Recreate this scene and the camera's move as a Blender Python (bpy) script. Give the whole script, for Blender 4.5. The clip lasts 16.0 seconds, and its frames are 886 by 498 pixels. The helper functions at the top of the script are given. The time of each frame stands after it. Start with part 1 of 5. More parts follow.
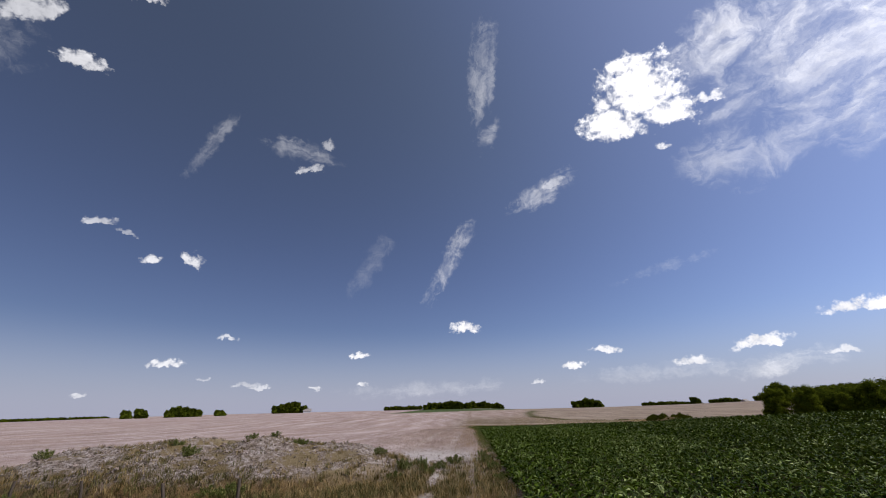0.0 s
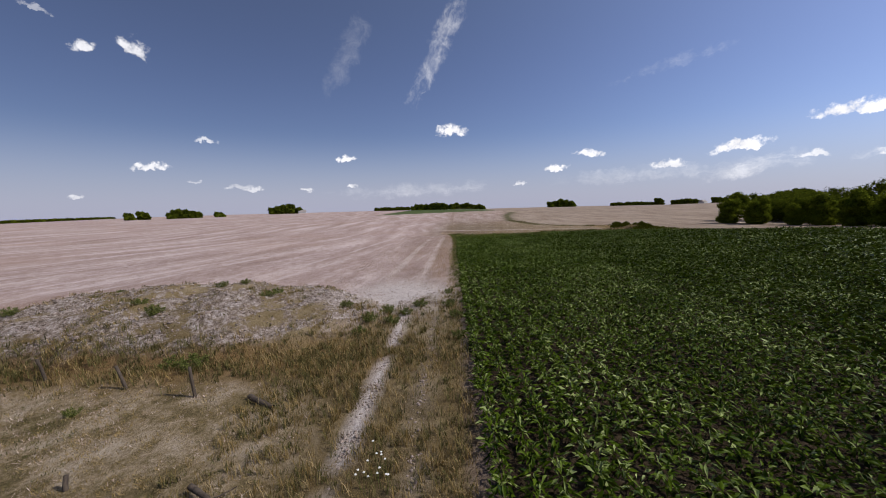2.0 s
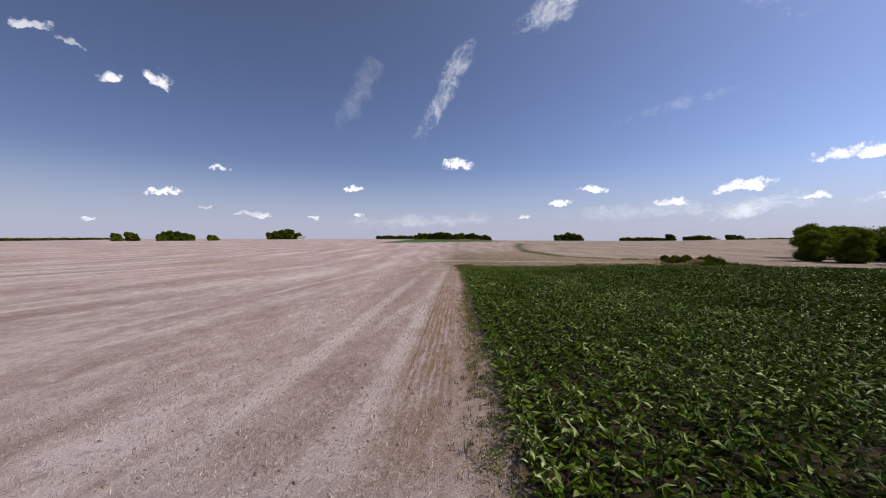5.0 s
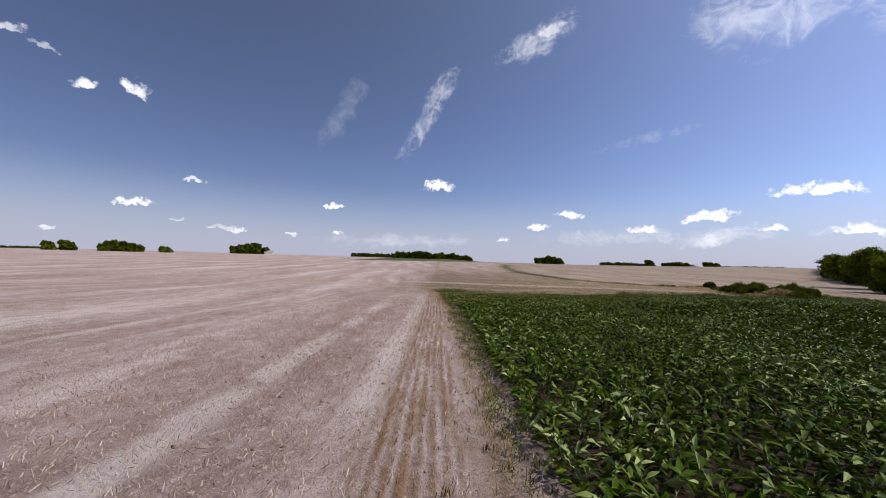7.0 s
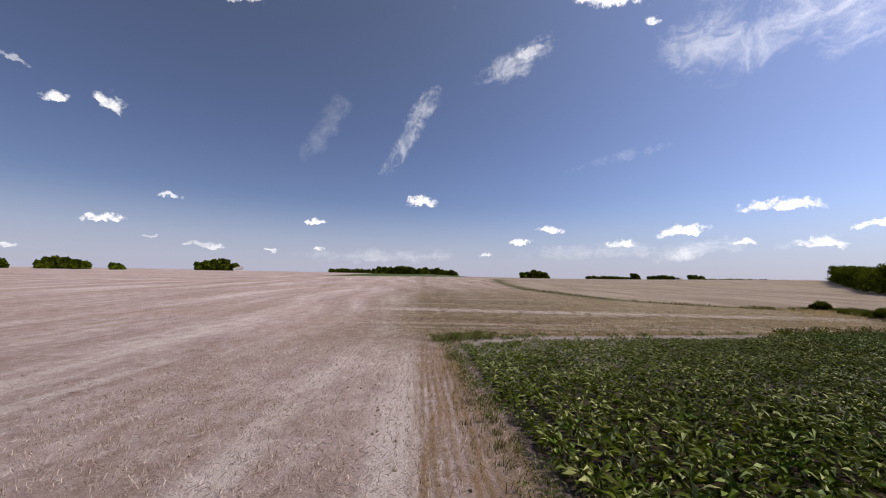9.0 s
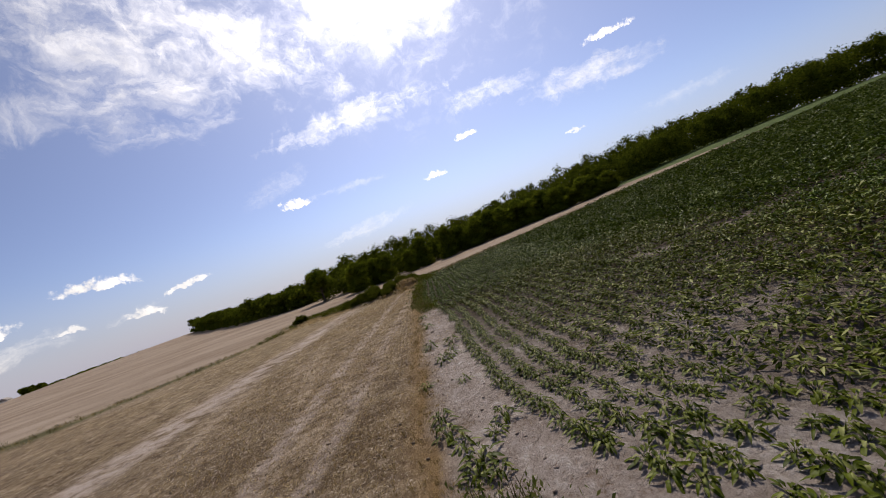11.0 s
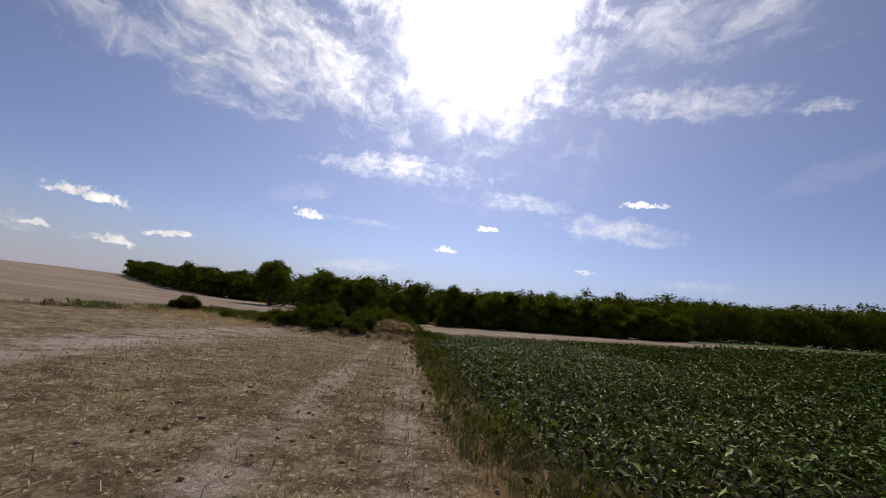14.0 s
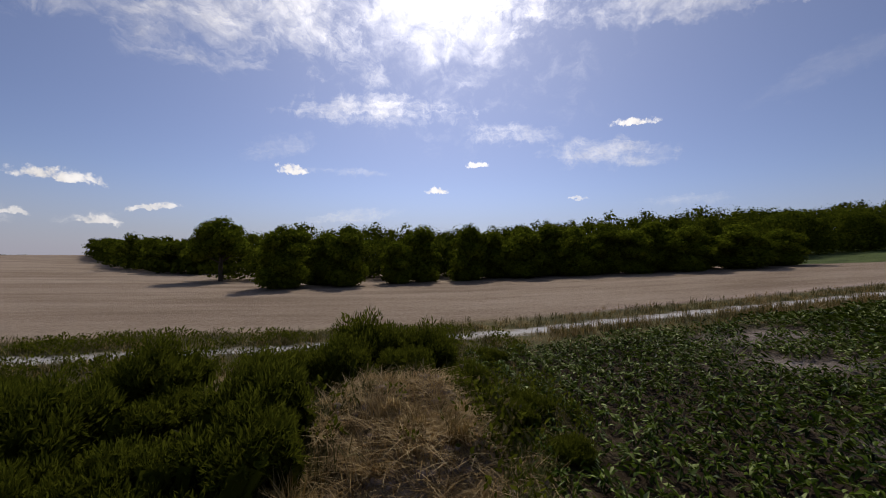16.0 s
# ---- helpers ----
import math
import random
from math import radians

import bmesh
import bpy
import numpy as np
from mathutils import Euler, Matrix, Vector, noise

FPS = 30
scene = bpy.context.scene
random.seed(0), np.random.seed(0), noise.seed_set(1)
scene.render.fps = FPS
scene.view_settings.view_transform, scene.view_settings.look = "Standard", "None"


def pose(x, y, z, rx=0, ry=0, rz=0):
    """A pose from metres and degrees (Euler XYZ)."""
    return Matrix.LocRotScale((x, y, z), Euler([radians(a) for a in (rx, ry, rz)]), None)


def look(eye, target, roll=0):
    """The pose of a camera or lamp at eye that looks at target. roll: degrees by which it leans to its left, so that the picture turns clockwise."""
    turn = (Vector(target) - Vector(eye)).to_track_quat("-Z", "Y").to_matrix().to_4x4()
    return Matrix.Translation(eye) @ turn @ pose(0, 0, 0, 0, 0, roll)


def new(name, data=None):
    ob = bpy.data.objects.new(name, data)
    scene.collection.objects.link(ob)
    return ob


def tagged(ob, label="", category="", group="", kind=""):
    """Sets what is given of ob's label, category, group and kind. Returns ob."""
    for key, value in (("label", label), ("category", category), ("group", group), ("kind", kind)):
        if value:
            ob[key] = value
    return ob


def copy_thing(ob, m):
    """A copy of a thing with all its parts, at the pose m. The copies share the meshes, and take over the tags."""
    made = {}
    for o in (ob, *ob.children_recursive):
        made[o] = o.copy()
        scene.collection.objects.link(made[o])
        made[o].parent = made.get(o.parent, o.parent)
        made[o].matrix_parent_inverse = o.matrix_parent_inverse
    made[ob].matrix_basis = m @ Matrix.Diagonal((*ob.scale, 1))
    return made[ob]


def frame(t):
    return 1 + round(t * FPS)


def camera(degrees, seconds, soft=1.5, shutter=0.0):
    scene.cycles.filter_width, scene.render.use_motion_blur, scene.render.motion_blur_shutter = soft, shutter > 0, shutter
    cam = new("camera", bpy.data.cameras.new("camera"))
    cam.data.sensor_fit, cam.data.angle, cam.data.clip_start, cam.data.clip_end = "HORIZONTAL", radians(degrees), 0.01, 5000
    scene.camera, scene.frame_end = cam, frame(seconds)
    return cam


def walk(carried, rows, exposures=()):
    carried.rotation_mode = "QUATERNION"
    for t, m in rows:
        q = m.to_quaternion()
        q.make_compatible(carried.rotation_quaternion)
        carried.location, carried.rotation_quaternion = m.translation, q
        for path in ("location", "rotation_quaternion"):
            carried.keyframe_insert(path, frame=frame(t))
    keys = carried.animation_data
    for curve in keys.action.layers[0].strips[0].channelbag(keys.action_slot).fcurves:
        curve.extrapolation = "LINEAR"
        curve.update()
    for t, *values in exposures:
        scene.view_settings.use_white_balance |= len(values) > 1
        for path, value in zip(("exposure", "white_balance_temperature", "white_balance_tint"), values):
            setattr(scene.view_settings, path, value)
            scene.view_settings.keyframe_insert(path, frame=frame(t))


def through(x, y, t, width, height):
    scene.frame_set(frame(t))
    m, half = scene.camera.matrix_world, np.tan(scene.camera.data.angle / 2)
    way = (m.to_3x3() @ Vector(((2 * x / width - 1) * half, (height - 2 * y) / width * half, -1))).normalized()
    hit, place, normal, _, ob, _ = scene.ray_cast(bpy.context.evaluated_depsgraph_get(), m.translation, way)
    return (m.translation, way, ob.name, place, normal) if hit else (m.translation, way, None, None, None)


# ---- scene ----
# ---- camera and its flight ----
cam = camera(102.42, 16.0, soft=1.0)
walk(cam, [
    (0.0, pose(0.018, -0.639, 2.261, 113.94, 1.26, 4.00)),
    (0.5, pose(0.065, -1.012, 2.745, 107.82, 2.68, 3.72)),
    (1.0, pose(0.191, -1.081, 3.097, 101.79, 4.13, 2.75)),
    (1.5, pose(0.525, -0.416, 3.799, 89.81, 4.37, 2.01)),
    (2.0, pose(0.837, 1.132, 4.456, 83.04, 1.48, 1.90)),
    (2.5, pose(1.153, 3.113, 4.940, 82.97, -0.68, 2.91)),
    (3.0, pose(1.261, 5.557, 5.001, 83.63, -2.45, 4.00)),
    (3.5, pose(1.182, 8.352, 4.718, 83.92, -2.43, 4.56)),
    (4.0, pose(0.893, 11.602, 4.049, 84.57, -0.93, 4.28)),
    (4.5, pose(0.563, 14.758, 3.544, 87.21, -0.65, 3.86)),
    (5.0, pose(0.283, 17.945, 3.059, 88.02, -0.10, 2.62)),
    (7.5, pose(-0.261, 40.094, 1.821, 92.33, -2.53, -1.58)),
    (8.0, pose(-0.399, 44.489, 1.678, 93.03, -3.91, -1.51)),
    (9.0, pose(-0.850, 52.300, 1.680, 93.90, -1.20, -3.40)),
    (9.7, pose(-1.500, 57.900, 1.700, 95.00, 7.50, -14.50)),
    (10.3, pose(-2.150, 62.350, 1.760, 94.60, 14.30, -43.40)),
    (10.5, pose(-2.635, 63.458, 1.853, 93.19, 16.91, -57.30)),
    (11.0, pose(-1.799, 67.564, 1.959, 89.14, 19.52, -90.60)),
    (11.5, pose(0.199, 70.203, 1.815, 88.42, 20.66, -103.88)),
    (12.0, pose(2.732, 71.525, 1.599, 89.61, 16.28, -106.27)),
    (12.5, pose(5.745, 71.761, 1.148, 93.77, 7.60, -103.19)),
    (13.0, pose(8.706, 71.588, 0.898, 97.48, -3.04, -99.22)),
    (13.5, pose(11.502, 71.106, 0.576, 99.55, -8.86, -96.47)),
    (14.0, pose(15.053, 71.020, 0.287, 100.89, -6.95, -94.10)),
    (14.5, pose(18.880, 71.208, 0.249, 102.88, -5.08, -92.83)),
    (15.0, pose(22.124, 71.450, 0.596, 99.40, -3.55, -92.52)),
    (15.5, pose(26.347, 71.761, 1.213, 93.37, -2.43, -93.06)),
    (16.0, pose(30.318, 71.901, 1.518, 91.49, -0.31, -94.26)),
], exposures=[(0.0, 0.0, 6500, 10), (3.0, 0.15, 6550, 10), (5.0, 0.24, 6550, 10), (8.0, 0.30, 6550, 10), (10.4, 0.14, 7100, 10), (11.0, 0.09, 7200, 10), (12.0, -0.02, 7400, 10),
                (13.5, -0.13, 7100, 10), (15.2, -0.33, 6950, 10), (16.0, -0.34, 6950, 10)])

# ---- sky, clouds and sun ----
SUN_AZ, SUN_EL = 95.0, 44.0     # degrees, clockwise from the y axis


def heading(az, el):
    a, e = radians(az), radians(el)
    return Vector((math.sin(a) * math.cos(e), math.cos(a) * math.cos(e), math.sin(e)))


class Net:
    """Short names for building a node tree."""

    def __init__(self, tree):
        self.tree = tree
        tree.nodes.clear()

    def add(self, kind, **values):
        n = self.tree.nodes.new(kind)
        for key, v in values.items():
            setattr(n, key, v)
        return n

    def link(self, a, b):
        self.tree.links.new(a, b)

    def put(self, socket, v):
        if isinstance(v, bpy.types.NodeSocket):
            self.link(v, socket)
        elif v is not None:
            socket.default_value = v

    def math(self, op, a, b=None, c=None, clamp=False):
        n = self.add("ShaderNodeMath", operation=op, use_clamp=clamp)
        for s, v in zip(n.inputs, (a, b, c)):
            self.put(s, v)
        return n.outputs[0]

    def vec(self, op, a, b=None, out=0):
        n = self.add("ShaderNodeVectorMath", operation=op)
        self.put(n.inputs[0], a)
        self.put(n.inputs[1], b)
        return n.outputs[out]

    def mix(self, fac, a, b, blend="MIX"):
        n = self.add("ShaderNodeMix", data_type="RGBA", blend_type=blend)
        for s, v in zip((n.inputs[0], n.inputs[6], n.inputs[7]), (fac, a, b)):
            if isinstance(v, tuple) and len(v) == 3:
                v = (*v, 1)
            self.put(s, v)
        return n.outputs[2]

    def noise(self, vector, scale, detail=4, rough=0.55, warp=0.0):
        n = self.add("ShaderNodeTexNoise")
        self.put(n.inputs["Vector"], vector)
        n.inputs["Scale"].default_value, n.inputs["Detail"].default_value = scale, detail
        n.inputs["Roughness"].default_value, n.inputs["Distortion"].default_value = rough, warp
        return n.outputs["Fac"]

    def step(self, v, lo, hi, a=0.0, b=1.0):
        n = self.add("ShaderNodeMapRange", interpolation_type="SMOOTHSTEP")
        for s, x in zip(n.inputs, (v, lo, hi, a, b)):
            self.put(s, x)
        return n.outputs[0]

    def ramp(self, v, *stops):
        n = self.add("ShaderNodeValToRGB")
        e = n.color_ramp.elements
        while len(e) < len(stops):
            e.new(0.5)
        for el, (p, c) in zip(e, stops):
            el.position, el.color = p, (*c, 1)
        self.put(n.inputs[0], v)
        return n.outputs[0]


world = bpy.data.worlds.new("sky")
scene.world = world
world.use_nodes = True
W = Net(world.node_tree)
way = W.add("ShaderNodeTexCoord").outputs["Generated"]
sky = W.add("ShaderNodeTexSky", sky_type="NISHITA", sun_disc=False)
sky.sun_elevation, sky.sun_rotation = radians(SUN_EL), radians(SUN_AZ)
sky.altitude, sky.air_density, sky.dust_density, sky.ozone_density = 100, 1.0, 0.3, 4.0



def stirred(scale, detail, amount):
    """The direction of view, shifted by noise, so that outlines drawn with it are ragged."""
    n = W.add("ShaderNodeTexNoise")
    W.link(way, n.inputs["Vector"])
    n.inputs["Scale"].default_value, n.inputs["Detail"].default_value, n.inputs["Roughness"].default_value = scale, detail, 0.62
    off = W.vec("SUBTRACT", n.outputs["Color"], (0.5, 0.5, 0.5))
    return W.vec("ADD", way, W.vec("MULTIPLY", off, (amount, amount, amount)))


ragged, curled = stirred(48, 5, 0.034), stirred(9, 7, 0.085)
fine = W.math("SUBTRACT", W.noise(way, 30, 8, 0.66, 0.25), 0.5)
crisp = W.math("SUBTRACT", W.noise(way, 75, 6, 0.62, 0.2), 0.5)
soft = W.math("SUBTRACT", W.noise(W.vec("MULTIPLY", curled, (1, 1, 2.6)), 8, 9, 0.62, 0.5), 0.5)
wisp = W.math("SUBTRACT", W.noise(curled, 17, 9, 0.66, 0.6), 0.5)
thick, veil = [], []


def patch(az, el, w, h, tilt, way):
    """One minus the squared distance from a cloud's middle, in its own half widths."""
    d = heading(az, el)
    r = d.cross(Vector((0, 0, 1))).normalized()
    u = r.cross(d)
    a = radians(tilt)
    e1, e2 = r * math.cos(a) + u * math.sin(a), u * math.cos(a) - r * math.sin(a)
    p = W.vec("DOT_PRODUCT", way, tuple(e1 / math.radians(w)), 1)
    q = W.vec("DOT_PRODUCT", way, tuple(e2 / math.radians(h)), 1)
    near = W.vec("DOT_PRODUCT", way, tuple(d), 1)
    rr = W.math("MULTIPLY_ADD", p, p, W.math("MULTIPLY", q, q))
    behind = W.math("LESS_THAN", near, 0.3)
    return W.math("SUBTRACT", W.math("SUBTRACT", 1.0, rr), W.math("MULTIPLY", behind, 90.0)), p, q


def cumulus(az, el, w, h, tilt, dense):
    big = w > 2.9
    m, p, q = patch(az, el, w * 1.0, h * 1.15, tilt, curled if big and el > 25 else ragged)
    base = W.step(q, -0.85, -0.25, -0.9, 0.45)        # cumulus is flat below
    if big and el > 25:
        puff = W.math("MULTIPLY_ADD", crisp, 2.0, W.math("MULTIPLY_ADD", fine, 3.4, W.math("ADD", base, W.math("SUBTRACT", m, 0.35))))
    else:
        puff = W.math("MULTIPLY_ADD", crisp, 2.6, W.math("MULTIPLY_ADD", fine, 1.4, W.math("ADD", base, W.math("SUBTRACT", m, 0.42))))
    thick.append(W.step(puff, 0.0, 1.0, 0.0, dense))


def cirrus(az, el, w, h, tilt, dense):
    m, p, q = patch(az, el, w * 1.25, h * 1.35, tilt, ragged)
    if max(w, h) < 2.6 * min(w, h) or dense < 0.25:
        grain = soft if w > 7 else wisp
    else:                                 # a streak is combed along its length
        comb = W.add("ShaderNodeCombineXYZ")
        W.put(comb.inputs[0], W.math("MULTIPLY", p, 0.75 * max(1.0, w / h / 5) if w > h else 1.9))
        W.put(comb.inputs[1], W.math("MULTIPLY", q, 1.9 if w > h else 0.75 * max(1.0, h / w / 5)))
        comb.inputs[2].default_value = az * 0.37 + el
        grain = W.math("MULTIPLY_ADD", W.math("SUBTRACT", W.noise(comb.outputs[0], 1.2, 6, 0.56, 1.0), 0.5), 0.42, W.math("MULTIPLY", wisp, 0.8))
    veil.append(W.step(W.math("MULTIPLY_ADD", grain, 3.8, W.math("MULTIPLY_ADD", m, 0.95, -0.05)), 0.0, 1.9, 0.0, dense))


cumulus(33.4, 40.7, 5.40, 4.05, -25, 1.00)
cumulus(28.5, 37.3, 4.14, 2.72, -21, 1.00)
cumulus(36.2, 36.4, 3.15, 2.21, -25, 1.00)
cumulus(33.2, 43.6, 3.24, 1.81, -26, 1.00)
cumulus(41.8, 36.2, 1.62, 0.72, -18, 0.80)
cumulus(34.5, 32.8, 1.12, 0.54, -12, 0.80)
cumulus(-0.4, 11.3, 2.36, 1.20, -2, 1.00)
cumulus(20.1, 6.9, 2.30, 0.59, -6, 0.90)
cumulus(15.2, 5.1, 1.79, 0.55, 0, 0.90)
cumulus(30.0, 4.6, 2.26, 0.80, -2, 0.80)
cumulus(37.9, 6.4, 2.52, 0.76, -2, 0.95)
cumulus(46.7, 8.7, 4.02, 0.84, -1, 0.95)
cumulus(50.2, 4.1, 2.37, 0.75, -4, 0.80)
cumulus(43.7, 4.5, 1.48, 0.46, -7, 0.70)
cirrus(40.3, 4.0, 3.36, 0.73, -2, 0.50)
cumulus(-40.8, 18.5, 1.58, 1.03, -26, 0.80)
cumulus(-45.2, 17.7, 1.29, 0.66, 14, 0.80)
cumulus(-51.3, 21.0, 1.70, 0.49, 18, 0.50)
cumulus(-48.6, 20.4, 1.27, 0.35, -6, 0.30)
cumulus(-40.6, 5.6, 2.17, 0.46, 1, 0.80)
cumulus(-34.6, 9.2, 1.23, 0.38, -3, 0.60)
cumulus(-16.5, 7.3, 1.66, 0.45, 1, 0.90)
cumulus(-15.9, 3.3, 1.23, 0.36, -0, 0.70)
cumulus(-47.5, 2.0, 0.78, 0.30, 6, 0.50)
cumulus(-22.4, 2.8, 0.86, 0.27, 1, 0.60)
cumulus(-29.8, 2.9, 1.46, 0.30, 2, 0.50)
cumulus(-36.2, 3.7, 0.75, 0.29, 4, 0.40)
cumulus(-58.6, 46.8, 3.33, 1.29, 26, 0.70)
cumulus(-56.1, 46.3, 1.88, 0.71, 35, 0.70)
cumulus(-64.6, 38.3, 3.10, 1.22, 59, 0.55)
cumulus(-72.8, 36.9, 2.73, 0.76, 31, 0.45)
cumulus(-58.9, 36.7, 2.22, 1.05, 21, 0.70)
cirrus(-69.7, 34.1, 5.05, 4.33, 43, 0.40)
cirrus(-42.7, 33.8, 0.80, 4.4, -18, 0.36)
cirrus(-28.5, 36.9, 4.2, 1.3, -2, 0.48)
cumulus(-27.5, 34.4, 2.23, 0.74, 22, 0.50)
cumulus(-25.1, 38.4, 1.06, 1.06, 11, 0.40)
cirrus(-2.2, 22.2, 1.45, 6.4, -29, 0.72)
cirrus(-15.7, 21.2, 1.48, 5.65, -27, 0.20)
cirrus(6.3, 50.2, 1.79, 6.10, -8, 0.55)
cirrus(6.2, 40.9, 1.28, 2.28, -37, 0.70)
cirrus(14.7, 31.2, 4.59, 1.46, 20, 0.80)
cumulus(16.6, 32.2, 2.06, 0.77, 19, 0.40)
cirrus(29.7, 17.1, 5.47, 0.62, 8, 0.30)
cirrus(41.1, 28.8, 4.83, 3.29, -2, 0.60)
cirrus(55.0, 31.7, 9.97, 6.07, -24, 1.00)
cirrus(46.8, 41.3, 5.80, 3.11, -7, 1.00)
cirrus(62.9, 34.8, 17.58, 4.68, -18, 1.00)
cumulus(71.1, 12.7, 2.25, 0.85, -0, 0.95)
cumulus(93.3, 10.7, 1.88, 0.63, 5, 0.95)
cumulus(99.7, 14.7, 1.85, 0.58, 3, 0.95)
cumulus(122.7, 18.8, 3.11, 0.63, -4, 0.95)
cirrus(118.6, 15.2, 8.02, 1.96, -8, 0.95)
cirrus(104.5, 19.1, 6.84, 1.30, -4, 0.70)
cirrus(84.4, 22.5, 12.04, 2.00, 2, 1.00)
cumulus(37.3, 6.2, 3.20, 0.69, 7, 0.95)
cumulus(54.9, 6.2, 3.19, 0.41, 11, 0.80)
cirrus(80.1, 13.2, 6.06, 0.53, -0, 0.45)
cirrus(69.2, 15.7, 4.84, 1.42, 17, 0.35)
cirrus(82.9, 27.5, 2.54, 1.72, -31, 0.60)
cirrus(66.9, 33.8, 10.46, 4.23, 3, 0.95)
cirrus(46.8, 28.0, 6.29, 2.72, 20, 0.55)
cirrus(98.9, 35.0, 15.35, 3.59, -2, 1.00)
cirrus(128.1, 31.7, 10.14, 2.16, -12, 0.70)
cirrus(141.3, 27.9, 2.66, 0.66, -10, 0.70)
cirrus(142.5, 20.4, 7.85, 1.31, 16, 0.15)
cirrus(80.1, 6.5, 6.87, 0.96, 7, 0.60)
cirrus(38.5, 3.7, 3.94, 0.82, 14, 0.70)
cirrus(49.3, 4.6, 2.48, 0.50, 12, 0.60)
cumulus(115.0, 9.0, 1.59, 0.33, 1, 0.60)
cirrus(128.3, 7.9, 5.06, 0.75, -1, 0.40)
cirrus(78.1, 45.3, 12.42, 4.18, 13, 1.00)
cirrus(98.3, 44.1, 15.93, 5.77, 1, 1.00)
cirrus(129.7, 41.3, 9.80, 3.97, -17, 0.60)
cirrus(27.6, 3.6, 12.64, 0.93, 1, 0.35)
cirrus(-6.9, 2.5, 11.33, 0.97, 2, 0.40)
cumulus(-31.2, 3.2, 2.27, 0.40, 3, 0.40)
cumulus(10.1, 3.2, 1.10, 0.34, 2, 0.60)


def most(parts):
    while len(parts) > 1:
        parts = [W.math("MAXIMUM", a, b) for a, b in zip(parts[::2], parts[1::2])] + parts[len(parts) // 2 * 2:]
    return parts[0]


toward = W.math("MAXIMUM", W.vec("DOT_PRODUCT", way, tuple(heading(SUN_AZ, SUN_EL)), 1), 0.0)
broad = W.math("POWER", toward, 5.0)
glare = W.math("POWER", toward, 20.0)
halo = W.math("POWER", toward, 180.0)
up = W.add("ShaderNodeSeparateXYZ")
W.link(way, up.inputs[0])
low = W.step(up.outputs[2], -0.02, 0.20, 1.0, 0.0)
cloudy = most(thick)
high = W.step(W.math("ADD", W.math("ADD", soft, wisp), W.math("MULTIPLY", glare, 0.7)), 0.12, 0.95)
thin = W.math("MAXIMUM", most(veil), W.math("MULTIPLY", high, W.step(toward, 0.80, 0.99, 0.0, 0.7)))
CLOUD = 14.0     # brightness of a sunlit cloud, in the sky texture's own unit
lit = W.math("MULTIPLY_ADD", glare, CLOUD * 2.2, W.math("MULTIPLY_ADD", broad, CLOUD * 0.5, CLOUD))
shade = W.math("MULTIPLY_ADD", fine, 0.9, 1.0)


def shine(strength, r, g, b):
    n = W.add("ShaderNodeCombineColor")
    for s, k in zip(n.inputs, (r, g, b)):
        W.link(W.math("MULTIPLY", strength, k), s)
    return n.outputs[0]


puffs = shine(W.math("MULTIPLY", lit, shade), 0.98, 0.97, 1.0)
deep = W.add("ShaderNodeGamma")
W.link(sky.outputs[0], deep.inputs[0])
deep.inputs[1].default_value = 1.12
grey = W.add("ShaderNodeHueSaturation")
grey.inputs["Saturation"].default_value = 0.84
W.link(deep.outputs[0], grey.inputs["Color"])
air = W.mix(1.0, grey.outputs[0], (0.76, 0.75, 0.92), "MULTIPLY")
side = W.vec("DOT_PRODUCT", way, tuple(heading(SUN_AZ, 0)), 1)
air = W.vec("MULTIPLY", air, shine(W.math("MULTIPLY_ADD", W.math("MULTIPLY", up.outputs[2], up.outputs[2]), 0.44, W.math("MULTIPLY_ADD", W.math("MINIMUM", side, 0.0), 0.08, W.math("MULTIPLY_ADD", side, 0.30, 0.97))), 1.0, 1.0, 1.0))
dull = W.math("MULTIPLY", W.step(up.outputs[2], 0.22, 0.85, 0.0, 0.48), W.step(toward, 0.35, 0.85, 1.0, 0.3))      # the zenith is greyer than the rest
luma = W.vec("DOT_PRODUCT", air, (0.25, 0.60, 0.15), 1)
air = W.mix(dull, air, shine(luma, 0.74, 0.97, 1.24))
air = W.vec("ADD", air, shine(broad, 2.1, 2.1, 2.3))
hazy = W.mix(W.math("MULTIPLY", low, 0.85), air, shine(W.math("MULTIPLY_ADD", broad, 2.2, 5.7), 0.92, 0.96, 1.28))
veiled = W.mix(W.math("MULTIPLY", thin, 0.72), hazy, puffs)
full = W.mix(cloudy, veiled, puffs)
bright = W.vec("ADD", full, shine(halo, 46.0, 45.0, 44.0))
back = W.add("ShaderNodeBackground")
W.link(bright, back.inputs[0])
back.inputs[1].default_value = 0.075
W.link(back.outputs[0], W.add("ShaderNodeOutputWorld").inputs[0])

sun_data = bpy.data.lights.new("sun", "SUN")
sun_data.energy, sun_data.angle, sun_data.color = 3.0, radians(0.6), (1.0, 0.955, 0.90)
sun = new("sun", sun_data)
sun.matrix_world = look(heading(SUN_AZ, SUN_EL) * 300, (0, 0, 0))

# ---- shape of the land ----


def smooth(v, lo, hi):
    t = np.clip((np.asarray(v, float) - lo) / (hi - lo), 0, 1)
    return t * t * (3 - 2 * t)


